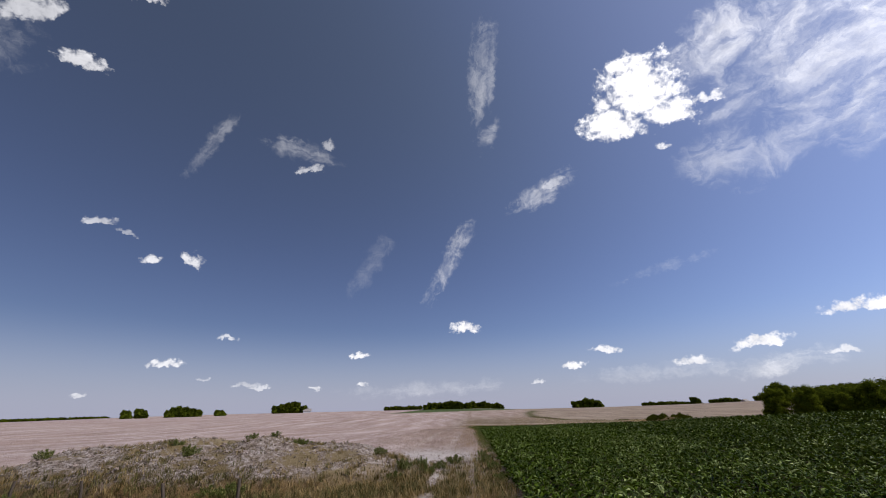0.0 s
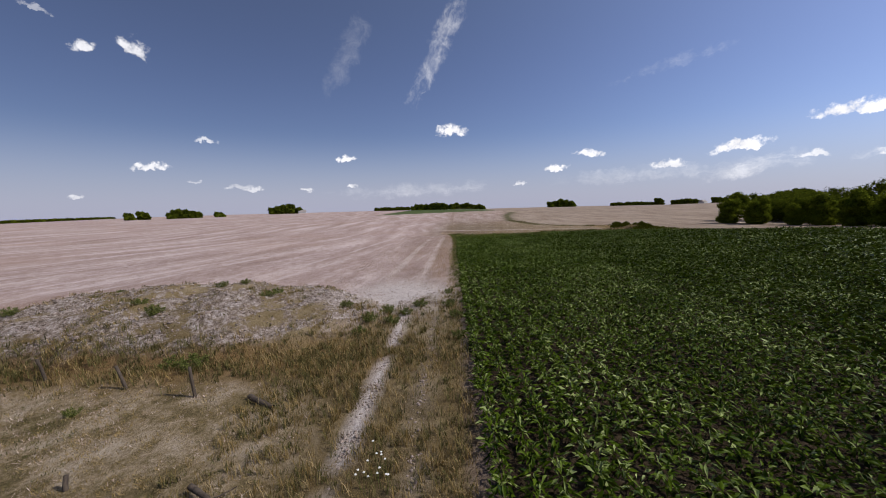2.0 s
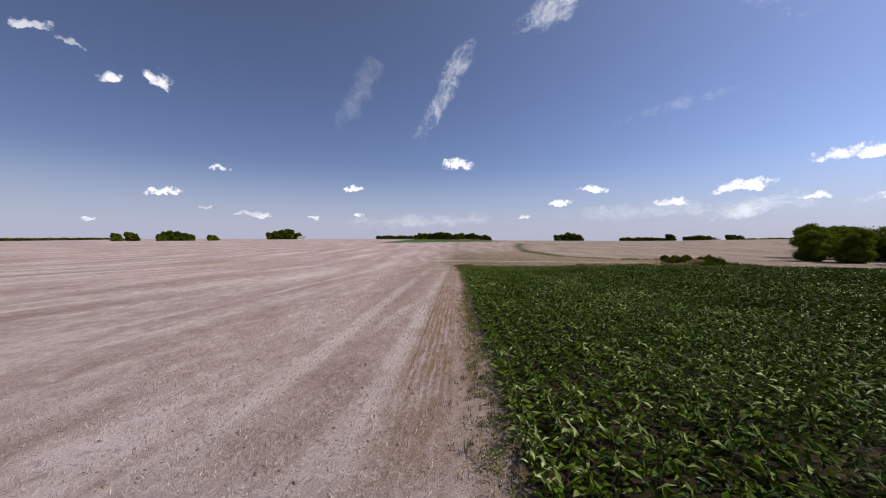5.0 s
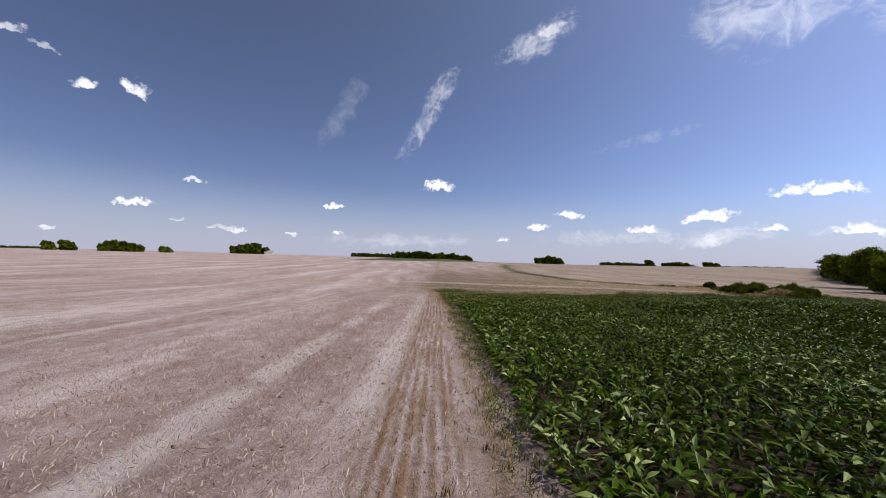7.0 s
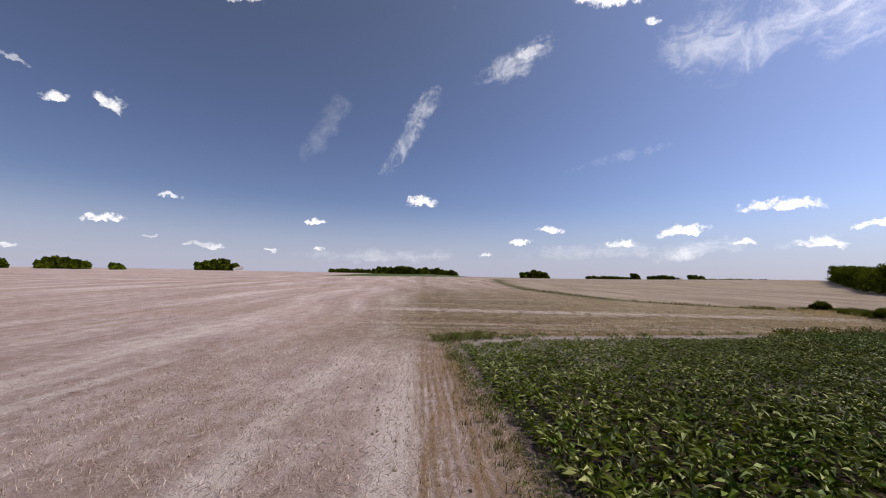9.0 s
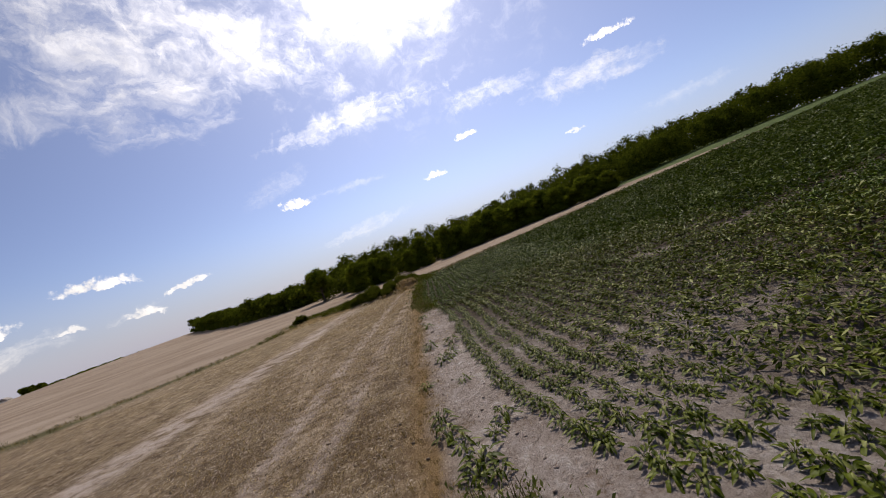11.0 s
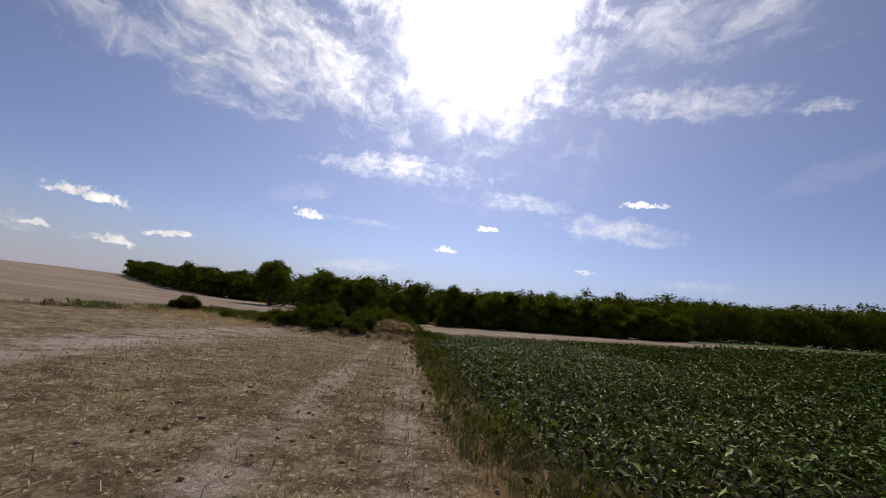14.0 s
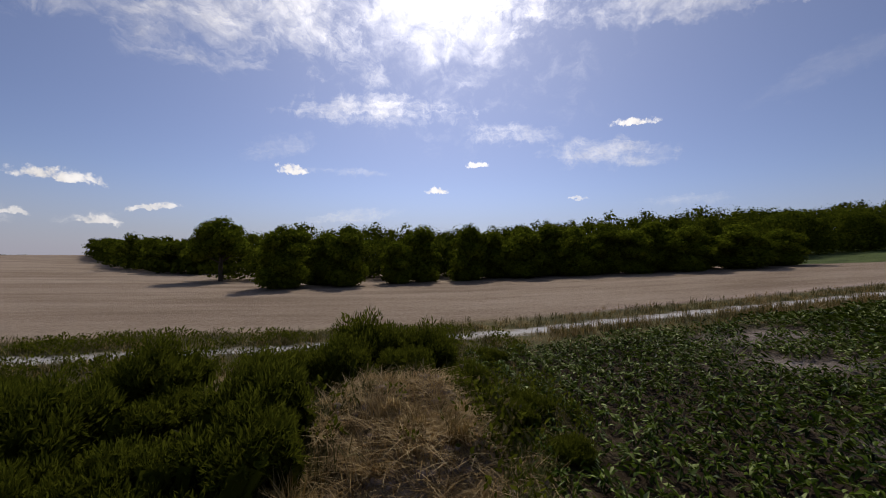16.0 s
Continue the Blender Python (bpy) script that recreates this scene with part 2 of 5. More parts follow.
def height(x, y):
    """Height of the bare ground."""
    x, y = np.asarray(x, float), np.asarray(y, float)
    west = np.interp(y, [-300, 0, 12, 24, 40, 55, 68, 90, 150, 300, 400, 540, 900, 2500],
                     [0.0, 0.0, 0.1, 0.22, -0.1, -0.65, -1.12, -1.15, -0.9, -0.2, 0.35, -1.5, -6, -30])
    east = np.interp(y, [-300, -60, 0, 33, 55, 68, 90, 150, 300, 420, 900, 2500],
                     [9.0, 5.5, 2.8, 1.0, -0.35, -1.1, -1.2, -1.2, -0.6, -1.5, -6, -30])
    k = smooth(x, 5, 55)
    z = west * (1 - k) + east * k
    z = z - smooth(-x, 260, 700) * 6 - smooth(x, 260, 900) * 6
    heap = np.clip(1 - ((x + 10.3) / 8.4) ** 2 - ((y - 14.8) / 4.6) ** 2, 0, 1)
    lump = 0.10 * np.sin(1.7 * x + 0.6 * y) + 0.08 * np.sin(2.9 * y - 1.1 * x + 1) + 0.05 * np.sin(5.1 * x + 2) * np.sin(4.3 * y)
    lump = lump + 0.10 * np.sin(6.3 * x + 1.4 * y) * np.sin(5.6 * y - 0.9 * x + 2) + 0.07 * np.sin(3.7 * x - 2.2 * y + 1)
    z = z + heap ** 0.6 * (1.0 + lump)
    z = z + 3.0 * np.exp(-((x - 210) ** 2 + (y - 220) ** 2) / 85 ** 2)
    knoll = np.clip(1 - ((x - 35.6) / 3.4) ** 2 - ((y - 74.3) / 4.6) ** 2, 0, 1)
    z = z + knoll * 0.4
    mound = np.clip(1 - ((x - 35.7) / 1.7) ** 2 - ((y - 72.1) / 1.6) ** 2, 0, 1)
    z = z + mound ** 0.8 * (0.42 + 0.08 * np.sin(4.1 * x + 2.0 * y) + 0.06 * np.sin(6.3 * y - 2.2 * x))
    return z


def edge_west(y):
    """Western edge of the beet field."""
    return np.interp(y, [-40, 8, 20, 36, 48, 56, 63, 70], [1.3, 1.2, 1.0, 0.9, 1.0, 0.8, 0.45, 0.4])


def edge_north(x):
    """Northern edge of the beet rows."""
    return np.interp(x, [0, 1.5, 3, 5.3, 8, 14, 17, 20, 34, 50], [66.0, 66.1, 66.7, 67.35, 67.7, 68.2, 68.8, 69.6, 70.3, 71.0])


def brown_line(x):
    """Middle of the strip of low grass between stubble and beets."""
    return np.interp(x, [0, 2.7, 8, 15, 24, 34, 50], [68.3, 68.7, 69.2, 69.75, 70.35, 70.9, 71.5])


def lane(y):
    """Middle of the chalk lane east of the field."""
    return np.interp(y, [-200, -40, 23, 45, 61, 66, 71, 76, 82, 100, 200], [72, 58, 49.5, 46.4, 44.2, 43.4, 42.2, 40.9, 40.2, 38, 31])


def ditch(y):
    """Middle of the weedy ditch in the north."""
    return np.interp(y, [83, 87, 95, 120, 170, 224], [36.5, 30, 22.5, 19, 25, 36])


def wobble(x, y, s, seed=0):
    return (np.sin(x * s + 1.3 * seed) * np.sin(y * s * 1.13 + seed) + 0.6 * np.sin(2.3 * s * x + 1.9 * s * y + seed) + 0.4 * np.sin(5.1 * s * x - 3.7 * s * y + 2 * seed)) / 2


def bare_tracks(x, y):
    """Where hardly any beets stand: a sprayer's wheel track and dry spots near the lane."""
    w = wobble(x, y, 1.1, 13)
    k = np.exp(-((x - 10.75 + 0.3 * w) / 0.5) ** 2) * smooth(y, 44, 52) * smooth(62.3 - y, 0, 1.5)
    k = np.maximum(k, 0.6 * np.exp(-((x - 12.6 + 0.3 * w) / 0.4) ** 2) * smooth(y, 46, 54) * smooth(62.0 - y, 0, 1.5))
    for px, py, wx, wy in ((40.2, 61.6, 1.1, 2.4), (37.8, 63.0, 0.7, 1.8), (34.5, 64.5, 0.5, 1.2)):
        k = np.maximum(k, np.exp(-((x - px + 0.5 * w) / wx) ** 2 - ((y - py) / wy) ** 2))
    return np.clip(k * (0.7 + 0.5 * wobble(x, y, 2.1, 5)), 0, 1)


def zones(x, y):
    """How much of each kind of ground there is at a place."""
    w = wobble(x, y, 1.3, 1) * 0.35
    beet = smooth(x - edge_west(y) + 0.3 * w, -0.15, 0.15) * smooth(edge_north(x) - y + w, -0.3, 0.3) * smooth(lane(y) - 2.2 - x, -0.5, 0.5)
    pale = smooth(x - 0.3, 0, 1) * smooth(brown_line(x) - 0.25 + 0.4 * w - y, -0.2, 0.2) * smooth(y - edge_north(x) + 0.6, -0.3, 0.3) * smooth(18.5 - x, 0, 2.5)
    brown_n = np.exp(-((y - brown_line(x) - 0.3 * w) / 0.30) ** 2) * smooth(x, 0.5, 2) * smooth(34 - x, 0, 2)
    brown_w = 0.75 * np.exp(-((x - edge_west(y) + 0.35 + 0.2 * w) / 0.27) ** 2) * smooth(y, 18, 26) * smooth(66 - y, 0, 2)
    strip = smooth(x + 3.2 + w * 1.2, -0.6, 0.6) * smooth(3.0 - x, 0, 1) * smooth(18.5 + 2.5 * w + 0.6 * x - y, -1.0, 1.0) * (1 - beet)
    fence = np.exp(-((y - 10.7 - 0.8 * w - 0.07 * (x + 6)) / 1.1) ** 2) * smooth(-1.5 - x, -1, 1)
    lawn = smooth(9.6 + 0.6 * w - y, -0.6, 0.6) * smooth(-2.3 - x + w, -0.8, 0.8)
    heap = smooth(1.04 - ((x + 10.3) / 8.4) ** 2 - ((y - 14.9) / 4.4) ** 2 + 0.3 * w, 0, 0.22)
    rut = np.exp(-((x + 1.25 + 0.12 * w) / 0.15) ** 2) + 0.55 * np.exp(-((x + 0.02 + 0.12 * w) / 0.12) ** 2)
    rut = 1.5 * rut * smooth(17.5 - y + 2 * w, -1, 1) * smooth(wobble(x * 0.6, y, 1.3, 4), -0.8, 0.1)
    skirt = smooth(13.0 + 0.8 * w - y, -0.5, 0.5) * smooth(-1.6 - x, -0.6, 0.6) * smooth(x + 22, 0, 3)
    spill = 1.25 * np.exp(-(((x + 1.9) / 2.6) ** 2 + ((y - 18.3) / 2.8) ** 2)) * (1 - beet)
    dl = x - lane(y)
    path = smooth(0.34 - np.abs(dl) + 0.15 * w, -0.12, 0.12) * smooth(84.5 - y, -1.0, 1.0)
    verge = smooth(dl, -3.6, -2.0) * smooth(5.0 - dl, 2.2, 3.2) * (1 - path) * smooth(89 - y, 0, 4)
    on_d = smooth(y, 82, 86) * smooth(226 - y, 0, 2)
    verge = np.maximum(verge, np.exp(-((x - ditch(y)) / np.interp(y, [83, 224], [1.5, 3.0])) ** 2) * on_d)
    knoll = smooth(1.15 - ((x - 37.9 - 0.16 * (y - 74)) / 4.5) ** 2 - ((y - 77) / 8.0) ** 2 + 0.3 * w, 0, 0.3)
    verge = np.maximum(verge, knoll * (1 - path))
    tip = smooth(1.0 - ((x - 34.4) / 1.7) ** 2 - ((y - 71.7) / 1.15) ** 2 + 0.4 * w, 0, 0.4)
    verge = verge * (1 - 0.9 * tip)
    far = smooth(x - lane(y) - 2.2, 0, 1.2)
    far = np.maximum(far, smooth(x - ditch(np.clip(y, 83, 224)) - 1, 0, 2) * smooth(y, 84, 90))
    green = smooth(x - 64 + 0.45 * (31 - y), 0, 1) * smooth(33.5 - y + 0.06 * (x - 64), 0, 1.5) * smooth(x - lane(y) - 2.0, 0, 1) * smooth(y + 150, 0, 5)
    green = np.maximum(green, smooth(374 - y, 0, 1) * smooth(y - 255 - 0.8 * x, 0, 1) * smooth(x + 48, 0, 2) * smooth(34 - x, 0, 2))
    stub = np.ones_like(beet)
    brown = np.clip(np.maximum(np.maximum(brown_n, brown_w), fence), 0, 1)
    a = np.stack([beet, np.clip(np.maximum(np.maximum(strip, skirt), lawn * 0.9), 0, 1), np.clip(np.maximum(np.maximum(pale, 0.45 * tip), np.maximum(rut, spill)), 0, 1), brown], -1)
    b = np.stack([np.clip(green, 0, 1), np.clip(far, 0, 1), np.clip(heap, 0, 1), np.clip(verge, 0, 1)], -1)
    bald = bare_tracks(x, y)
    thin = np.clip(1.1 - (edge_north(x) - y) / 7 + 0.5 * wobble(x, y, 0.23, 3), 0, 1) * smooth(14 - x, 0, 8) * smooth(y, 40, 50)
    thin = np.maximum(thin, bald)
    c = np.stack([np.clip(path, 0, 1), lawn, thin, stub], -1)
    return a, b, c


# ---- materials ----


def material(name):
    m = bpy.data.materials.new(name)
    m.use_nodes = True
    return m, Net(m.node_tree)


def finish(n, colour, rough=0.9, bump=None, strength=0.3, distance=0.02, sheen=0.0, spec=0.3, through=None, metal=0.0):
    b = n.add("ShaderNodeBsdfPrincipled")
    n.put(b.inputs["Base Color"], (*colour, 1) if isinstance(colour, tuple) else colour)
    n.put(b.inputs["Roughness"], rough)
    b.inputs["Specular IOR Level"].default_value = spec
    b.inputs["Metallic"].default_value = metal
    if bump is not None:
        k = n.add("ShaderNodeBump")
        k.inputs["Strength"].default_value, k.inputs["Distance"].default_value = strength, distance
        n.link(bump, k.inputs["Height"])
        n.link(k.outputs[0], b.inputs["Normal"])
    last = b.outputs[0]
    if through is not None:
        t = n.add("ShaderNodeBsdfTranslucent")
        n.put(t.inputs[0], (*through[0], 1) if isinstance(through[0], tuple) else through[0])
        mix = n.add("ShaderNodeMixShader")
        mix.inputs[0].default_value = through[1]
        n.link(last, mix.inputs[1])
        n.link(t.outputs[0], mix.inputs[2])
        last = mix.outputs[0]
    n.link(last, n.add("ShaderNodeOutputMaterial").inputs[0])


def ground_material():
    m, n = material("farmland")
    at = n.add("ShaderNodeTexCoord").outputs["Object"]
    attr = {}
    for key in ("zone_a", "zone_b", "zone_c"):
        s = n.add("ShaderNodeAttribute", attribute_name=key)
        sep = n.add("ShaderNodeSeparateColor")
        n.link(s.outputs["Color"], sep.inputs[0])
        attr[key] = (*sep.outputs, s.outputs["Alpha"])
    beet, dry, chalk, brown = attr["zone_a"]
    green, far, heap, verge = attr["zone_b"]
    path, lawn, thin, _ = attr["zone_c"]
    big = n.noise(at, 0.05, 4, 0.6)
    mid = n.noise(at, 0.5, 5, 0.6)
    small = n.noise(at, 6, 6, 0.65)
    grit = n.noise(at, 38, 4, 0.7)
    xyz = n.add("ShaderNodeSeparateXYZ")
    n.link(at, xyz.inputs[0])
    x, y = xyz.outputs[0], xyz.outputs[1]
    # swaths of straw that the combine left: long bands, bending with the field's edge
    band_in = n.add("ShaderNodeCombineXYZ")
    near = n.math("MAXIMUM", n.math("SUBTRACT", 46.0, y), 0.0)
    bent = n.math("ADD", x, n.math("MULTIPLY", n.math("MULTIPLY", near, near), 0.0045))
    n.link(n.math("MULTIPLY_ADD", n.noise(at, 0.02, 2), 4.0, n.math("MULTIPLY", bent, 0.30)), band_in.inputs[0])
    n.link(n.math("MULTIPLY", y, 0.035), band_in.inputs[1])
    bands = n.noise(band_in.outputs[0], 1.0, 4, 0.6)
    # drill rows of the stubble
    rows = n.math("SINE", n.math("MULTIPLY", n.math("ADD", x, n.math("MULTIPLY", mid, 0.12)), 2 * math.pi / 0.15))
    near_edge = n.step(n.math("ABSOLUTE", n.math("ADD", x, 0.38)), 0.85, 0.35)
    rows = n.math("MULTIPLY", rows, n.math("MULTIPLY", near_edge, n.step(y, 19, 26)))
    mat = n.noise(n.vec("MULTIPLY", at, (1.0, 0.55, 1.0)), 1.7, 9, 0.74, 0.4)
    fleck = n.noise(at, 17, 6, 0.75, 0.6)
    straw = n.ramp(n.math("ADD", n.math("MULTIPLY", bands, 0.60), n.math("MULTIPLY", mat, 0.45)),
                   (0.38, (0.255, 0.168, 0.135)), (0.485, (0.365, 0.262, 0.225)), (0.54, (0.435, 0.325, 0.288)), (0.64, (0.60, 0.485, 0.445)))
    # wheel tracks, in pairs
    lap = n.math("ABSOLUTE", n.math("SUBTRACT", n.math("FLOORED_MODULO", n.math("MULTIPLY_ADD", n.noise(at, 0.03, 2), 2.5, n.math("ADD", bent, 3.2)), 8.6), 4.3))
    tyre = n.step(n.math("ABSOLUTE", n.math("SUBTRACT", lap, 0.95)), 0.34, 0.10)
    tyre = n.math("MULTIPLY", tyre, n.math("MULTIPLY", n.step(n.noise(n.vec("MULTIPLY", at, (1.0, 0.12, 1.0)), 0.9, 4, 0.6), 0.38, 0.62), n.math("MULTIPLY", n.step(x, -0.8, -2.2), n.step(y, 68, 60))))
    straw = n.mix(n.math("MULTIPLY", tyre, 0.62), straw, (0.62, 0.52, 0.475))
    clump = n.noise(n.vec("MULTIPLY", at, (1.0, 0.75, 1.0)), 4.2, 4, 0.62, 0.5)
    straw = n.mix(n.math("MULTIPLY", n.step(clump, 0.55, 0.68), 0.42), straw, (0.22, 0.145, 0.10))
    straw = n.mix(n.math("MULTIPLY", n.step(clump, 0.44, 0.33), 0.40), straw, (0.60, 0.50, 0.455))
    straw = n.mix(n.math("MULTIPLY", n.step(big, 0.45, 0.7), 0.35), straw, (0.38, 0.245, 0.18))
    straw = n.mix(n.math("MULTIPLY", n.math("MULTIPLY_ADD", rows, 0.35, 0.42), n.math("MULTIPLY", near_edge, n.step(small, 0.35, 0.6))), straw, (0.21, 0.135, 0.075))
    # north of the beets more earth shows between the straw
    lay_in = n.add("ShaderNodeCombineXYZ")
    n.link(n.math("MULTIPLY", x, 0.05), lay_in.inputs[0])
    n.link(n.math("MULTIPLY_ADD", n.noise(at, 0.04, 2), 5.0, n.math("MULTIPLY", y, 0.55)), lay_in.inputs[1])
    lay = n.noise(lay_in.outputs[0], 1.0, 4, 0.6)
    earth = n.ramp(n.math("ADD", n.math("MULTIPLY", lay, 0.6), n.math("ADD", n.math("MULTIPLY", mat, 0.28), n.math("MULTIPLY", fleck, 0.18))),
                   (0.43, (0.055, 0.033, 0.014)), (0.52, (0.122, 0.082, 0.042)), (0.575, (0.195, 0.14, 0.085)), (0.64, (0.34, 0.265, 0.20)))
    tan = n.ramp(n.math("ADD", n.math("MULTIPLY", mat, 0.5), n.math("MULTIPLY", fleck, 0.5)), (0.42, (0.080, 0.050, 0.017)), (0.5, (0.20, 0.138, 0.058)), (0.58, (0.42, 0.325, 0.175)))
    earth = n.mix(n.step(x, 0, 27, 0.25, 0.85), earth, tan)
    earth = n.mix(n.math("MULTIPLY", n.step(clump, 0.52, 0.62), 0.72), earth, (0.070, 0.043, 0.020))
    earth = n.mix(n.math("MULTIPLY", n.step(clump, 0.45, 0.34), 0.45), earth, (0.42, 0.33, 0.235))
    # pale straw left in lines along the headland
    swath = n.step(n.math("ABSOLUTE", n.math("ADD", n.math("MULTIPLY_ADD", mid, 1.6, n.math("MULTIPLY", x, 0.10)), n.math("SUBTRACT", y, 81.0))), 1.9, 0.3)
    swath = n.math("MAXIMUM", swath, n.math("MULTIPLY", n.step(n.math("ABSOLUTE", n.math("ADD", n.math("MULTIPLY", mid, 0.5), n.math("SUBTRACT", y, 72.65))), 0.42, 0.10), 0.75))
    swath = n.math("MAXIMUM", swath, n.math("MULTIPLY", n.step(n.math("ABSOLUTE", n.math("ADD", n.math("MULTIPLY", mid, 0.5), n.math("SUBTRACT", y, 71.25))), 0.36, 0.10), 0.6))
    swath = n.math("MULTIPLY", swath, n.math("MULTIPLY", n.step(mat, 0.38, 0.58), n.step(x, 33.5, 30.0)))
    earth = n.mix(n.math("MULTIPLY", swath, 0.72), earth, (0.50, 0.415, 0.37))
    straw = n.mix(n.math("MULTIPLY", n.math("MULTIPLY", n.step(y, 62, 70), n.step(x, -9, 2)), n.step(y, 150, 76, 0.30, 0.92)), straw, earth)
    wheel = n.math("MULTIPLY", n.step(n.math("ABSOLUTE", n.math("SUBTRACT", n.math("ABSOLUTE", n.math("ADD", x, 2.15)), 1.0)), 0.42, 0.12), n.math("MULTIPLY", n.step(y, 17, 30), n.step(mid, 0.3, 0.5)))
    wheel = n.math("MULTIPLY", wheel, n.step(y, 66, 60))
    straw = n.mix(n.math("MULTIPLY", wheel, 0.6), straw, (0.66, 0.565, 0.51))
    straw = n.mix(n.math("MULTIPLY", n.step(fleck, 0.56, 0.66), n.math("MULTIPLY_ADD", n.math("MULTIPLY", near_edge, n.step(y, 19, 26)), -0.45, 0.75)), straw, (0.68, 0.59, 0.49))
    straw = n.mix(n.math("MULTIPLY", n.step(fleck, 0.43, 0.34), n.step(y, 55, 70, 0.12, 0.85)), straw, (0.12, 0.08, 0.05))
    band = n.math("MULTIPLY", n.math("MULTIPLY", near_edge, n.step(y, 66, 62)), n.step(y, 19, 26))
    straw = n.mix(n.math("MULTIPLY", band, n.math("MULTIPLY_ADD", rows, 0.14, n.math("MULTIPLY_ADD", n.step(n.noise(n.vec("MULTIPLY", at, (6.0, 0.6, 1.0)), 1.0, 4, 0.6), 0.4, 0.6), 0.6, 0.1))), straw, (0.25, 0.15, 0.075))
    pale = n.ramp(n.math("ADD", n.math("MULTIPLY", mid, 0.4), n.math("ADD", n.math("MULTIPLY", small, 0.35), n.math("MULTIPLY", fleck, 0.25))), (0.38, (0.165, 0.122, 0.097)), (0.52, (0.34, 0.285, 0.25)), (0.66, (0.56, 0.51, 0.48)))
    pale = n.mix(n.math("MULTIPLY", n.step(y, 30, 24), n.step(fleck, 0.40, 0.58, 0.25, 0.75)), pale, (0.66, 0.58, 0.53))
    # near-black soil has the shade between dense plants in its colour; paler where thin
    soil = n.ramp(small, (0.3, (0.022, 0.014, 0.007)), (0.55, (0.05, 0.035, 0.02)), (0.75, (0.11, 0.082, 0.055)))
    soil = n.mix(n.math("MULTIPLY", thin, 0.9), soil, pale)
    hay = n.ramp(n.math("ADD", n.math("MULTIPLY", mid, 0.6), n.math("MULTIPLY", grit, 0.4)), (0.36, (0.07, 0.05, 0.02)), (0.5, (0.17, 0.12, 0.055)), (0.66, (0.32, 0.25, 0.15)))
    sward = n.noise(at, 0.9, 9, 0.72, 0.3)
    turf = n.ramp(n.math("ADD", n.math("MULTIPLY", sward, 0.7), n.math("MULTIPLY", fleck, 0.3)), (0.38, (0.085, 0.068, 0.026)), (0.47, (0.19, 0.14, 0.07)), (0.54, (0.33, 0.255, 0.165)), (0.66, (0.50, 0.42, 0.33)))
    rust = n.ramp(n.math("ADD", n.math("MULTIPLY", mid, 0.5), n.math("MULTIPLY", grit, 0.5)), (0.35, (0.08, 0.06, 0.025)), (0.5, (0.20, 0.12, 0.05)), (0.68, (0.33, 0.23, 0.12)))
    ripe = n.ramp(n.math("ADD", n.math("MULTIPLY", n.noise(n.vec("MULTIPLY", at, (0.5, 0.09, 1.0)), 0.6, 6, 0.65), 0.6), n.math("MULTIPLY", small, 0.4)), (0.40, (0.215, 0.155, 0.110)), (0.5, (0.295, 0.223, 0.163)), (0.62, (0.385, 0.302, 0.234)))
    weeds = n.ramp(n.math("ADD", n.math("MULTIPLY", mid, 0.6), n.math("MULTIPLY", grit, 0.4)), (0.35, (0.035, 0.04, 0.012)), (0.52, (0.10, 0.09, 0.035)), (0.7, (0.24, 0.18, 0.09)))
    crop = n.ramp(mid, (0.35, (0.05, 0.075, 0.02)), (0.65, (0.10, 0.13, 0.04)))
    rubble = n.ramp(n.math("ADD", n.math("MULTIPLY", small, 0.5), n.math("MULTIPLY", fleck, 0.5)), (0.40, (0.06, 0.042, 0.028)), (0.49, (0.24, 0.185, 0.145)), (0.60, (0.50, 0.435, 0.395)))
    col = straw
    col = n.mix(far, col, ripe)
    col = n.mix(green, col, crop)
    col = n.mix(dry, col, hay)
    col = n.mix(lawn, col, turf)
    col = n.mix(brown, col, rust)
    rubble = n.mix(n.step(n.math("ADD", n.math("MULTIPLY", sward, 0.7), n.math("MULTIPLY", mid, 0.3)), 0.49, 0.56), rubble, hay)
    col = n.mix(heap, col, rubble)
    col = n.mix(n.math("MULTIPLY", chalk, n.step(n.math("ADD", mid, n.math("ADD", n.math("MULTIPLY", small, 0.3), n.math("MULTIPLY", n.math("SUBTRACT", fleck, 0.5), 0.8))), 0.42, 0.6)), col, pale)
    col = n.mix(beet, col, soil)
    col = n.mix(verge, col, weeds)
    col = n.mix(path, col, (0.56, 0.54, 0.52))
    bump = n.math("ADD", n.math("MULTIPLY", grit, 0.4), n.math("ADD", fleck, n.math("ADD", n.math("MULTIPLY", small, 0.8), n.math("MULTIPLY", rows, 0.10))))
    finish(n, col, 0.95, bump, 0.85, 0.06, spec=0.1)
    return m


def leaf_material(name, dark, light, gloss=0.45, glow=0.35, spec=0.4, pale_glint=None):
    m, n = material(name)
    rnd = n.add("ShaderNodeNewGeometry").outputs["Random Per Island"]
    at = n.add("ShaderNodeTexCoord").outputs["Object"]
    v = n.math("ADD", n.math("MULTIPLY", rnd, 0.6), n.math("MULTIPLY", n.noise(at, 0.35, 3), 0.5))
    # the third stop paints bright glints onto some leaves at random
    stops = [(0.2, dark), (0.70, light), (0.90, pale_glint)] if pale_glint else [(0.2, dark), (0.8, light)]
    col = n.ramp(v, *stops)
    lit = n.mix(0.22, col, (0.22, 0.24, 0.03), "MIX")
    finish(n, col, gloss, n.noise(at, 60, 2), 0.15, 0.01, spec=spec, through=(lit, glow))
    return m


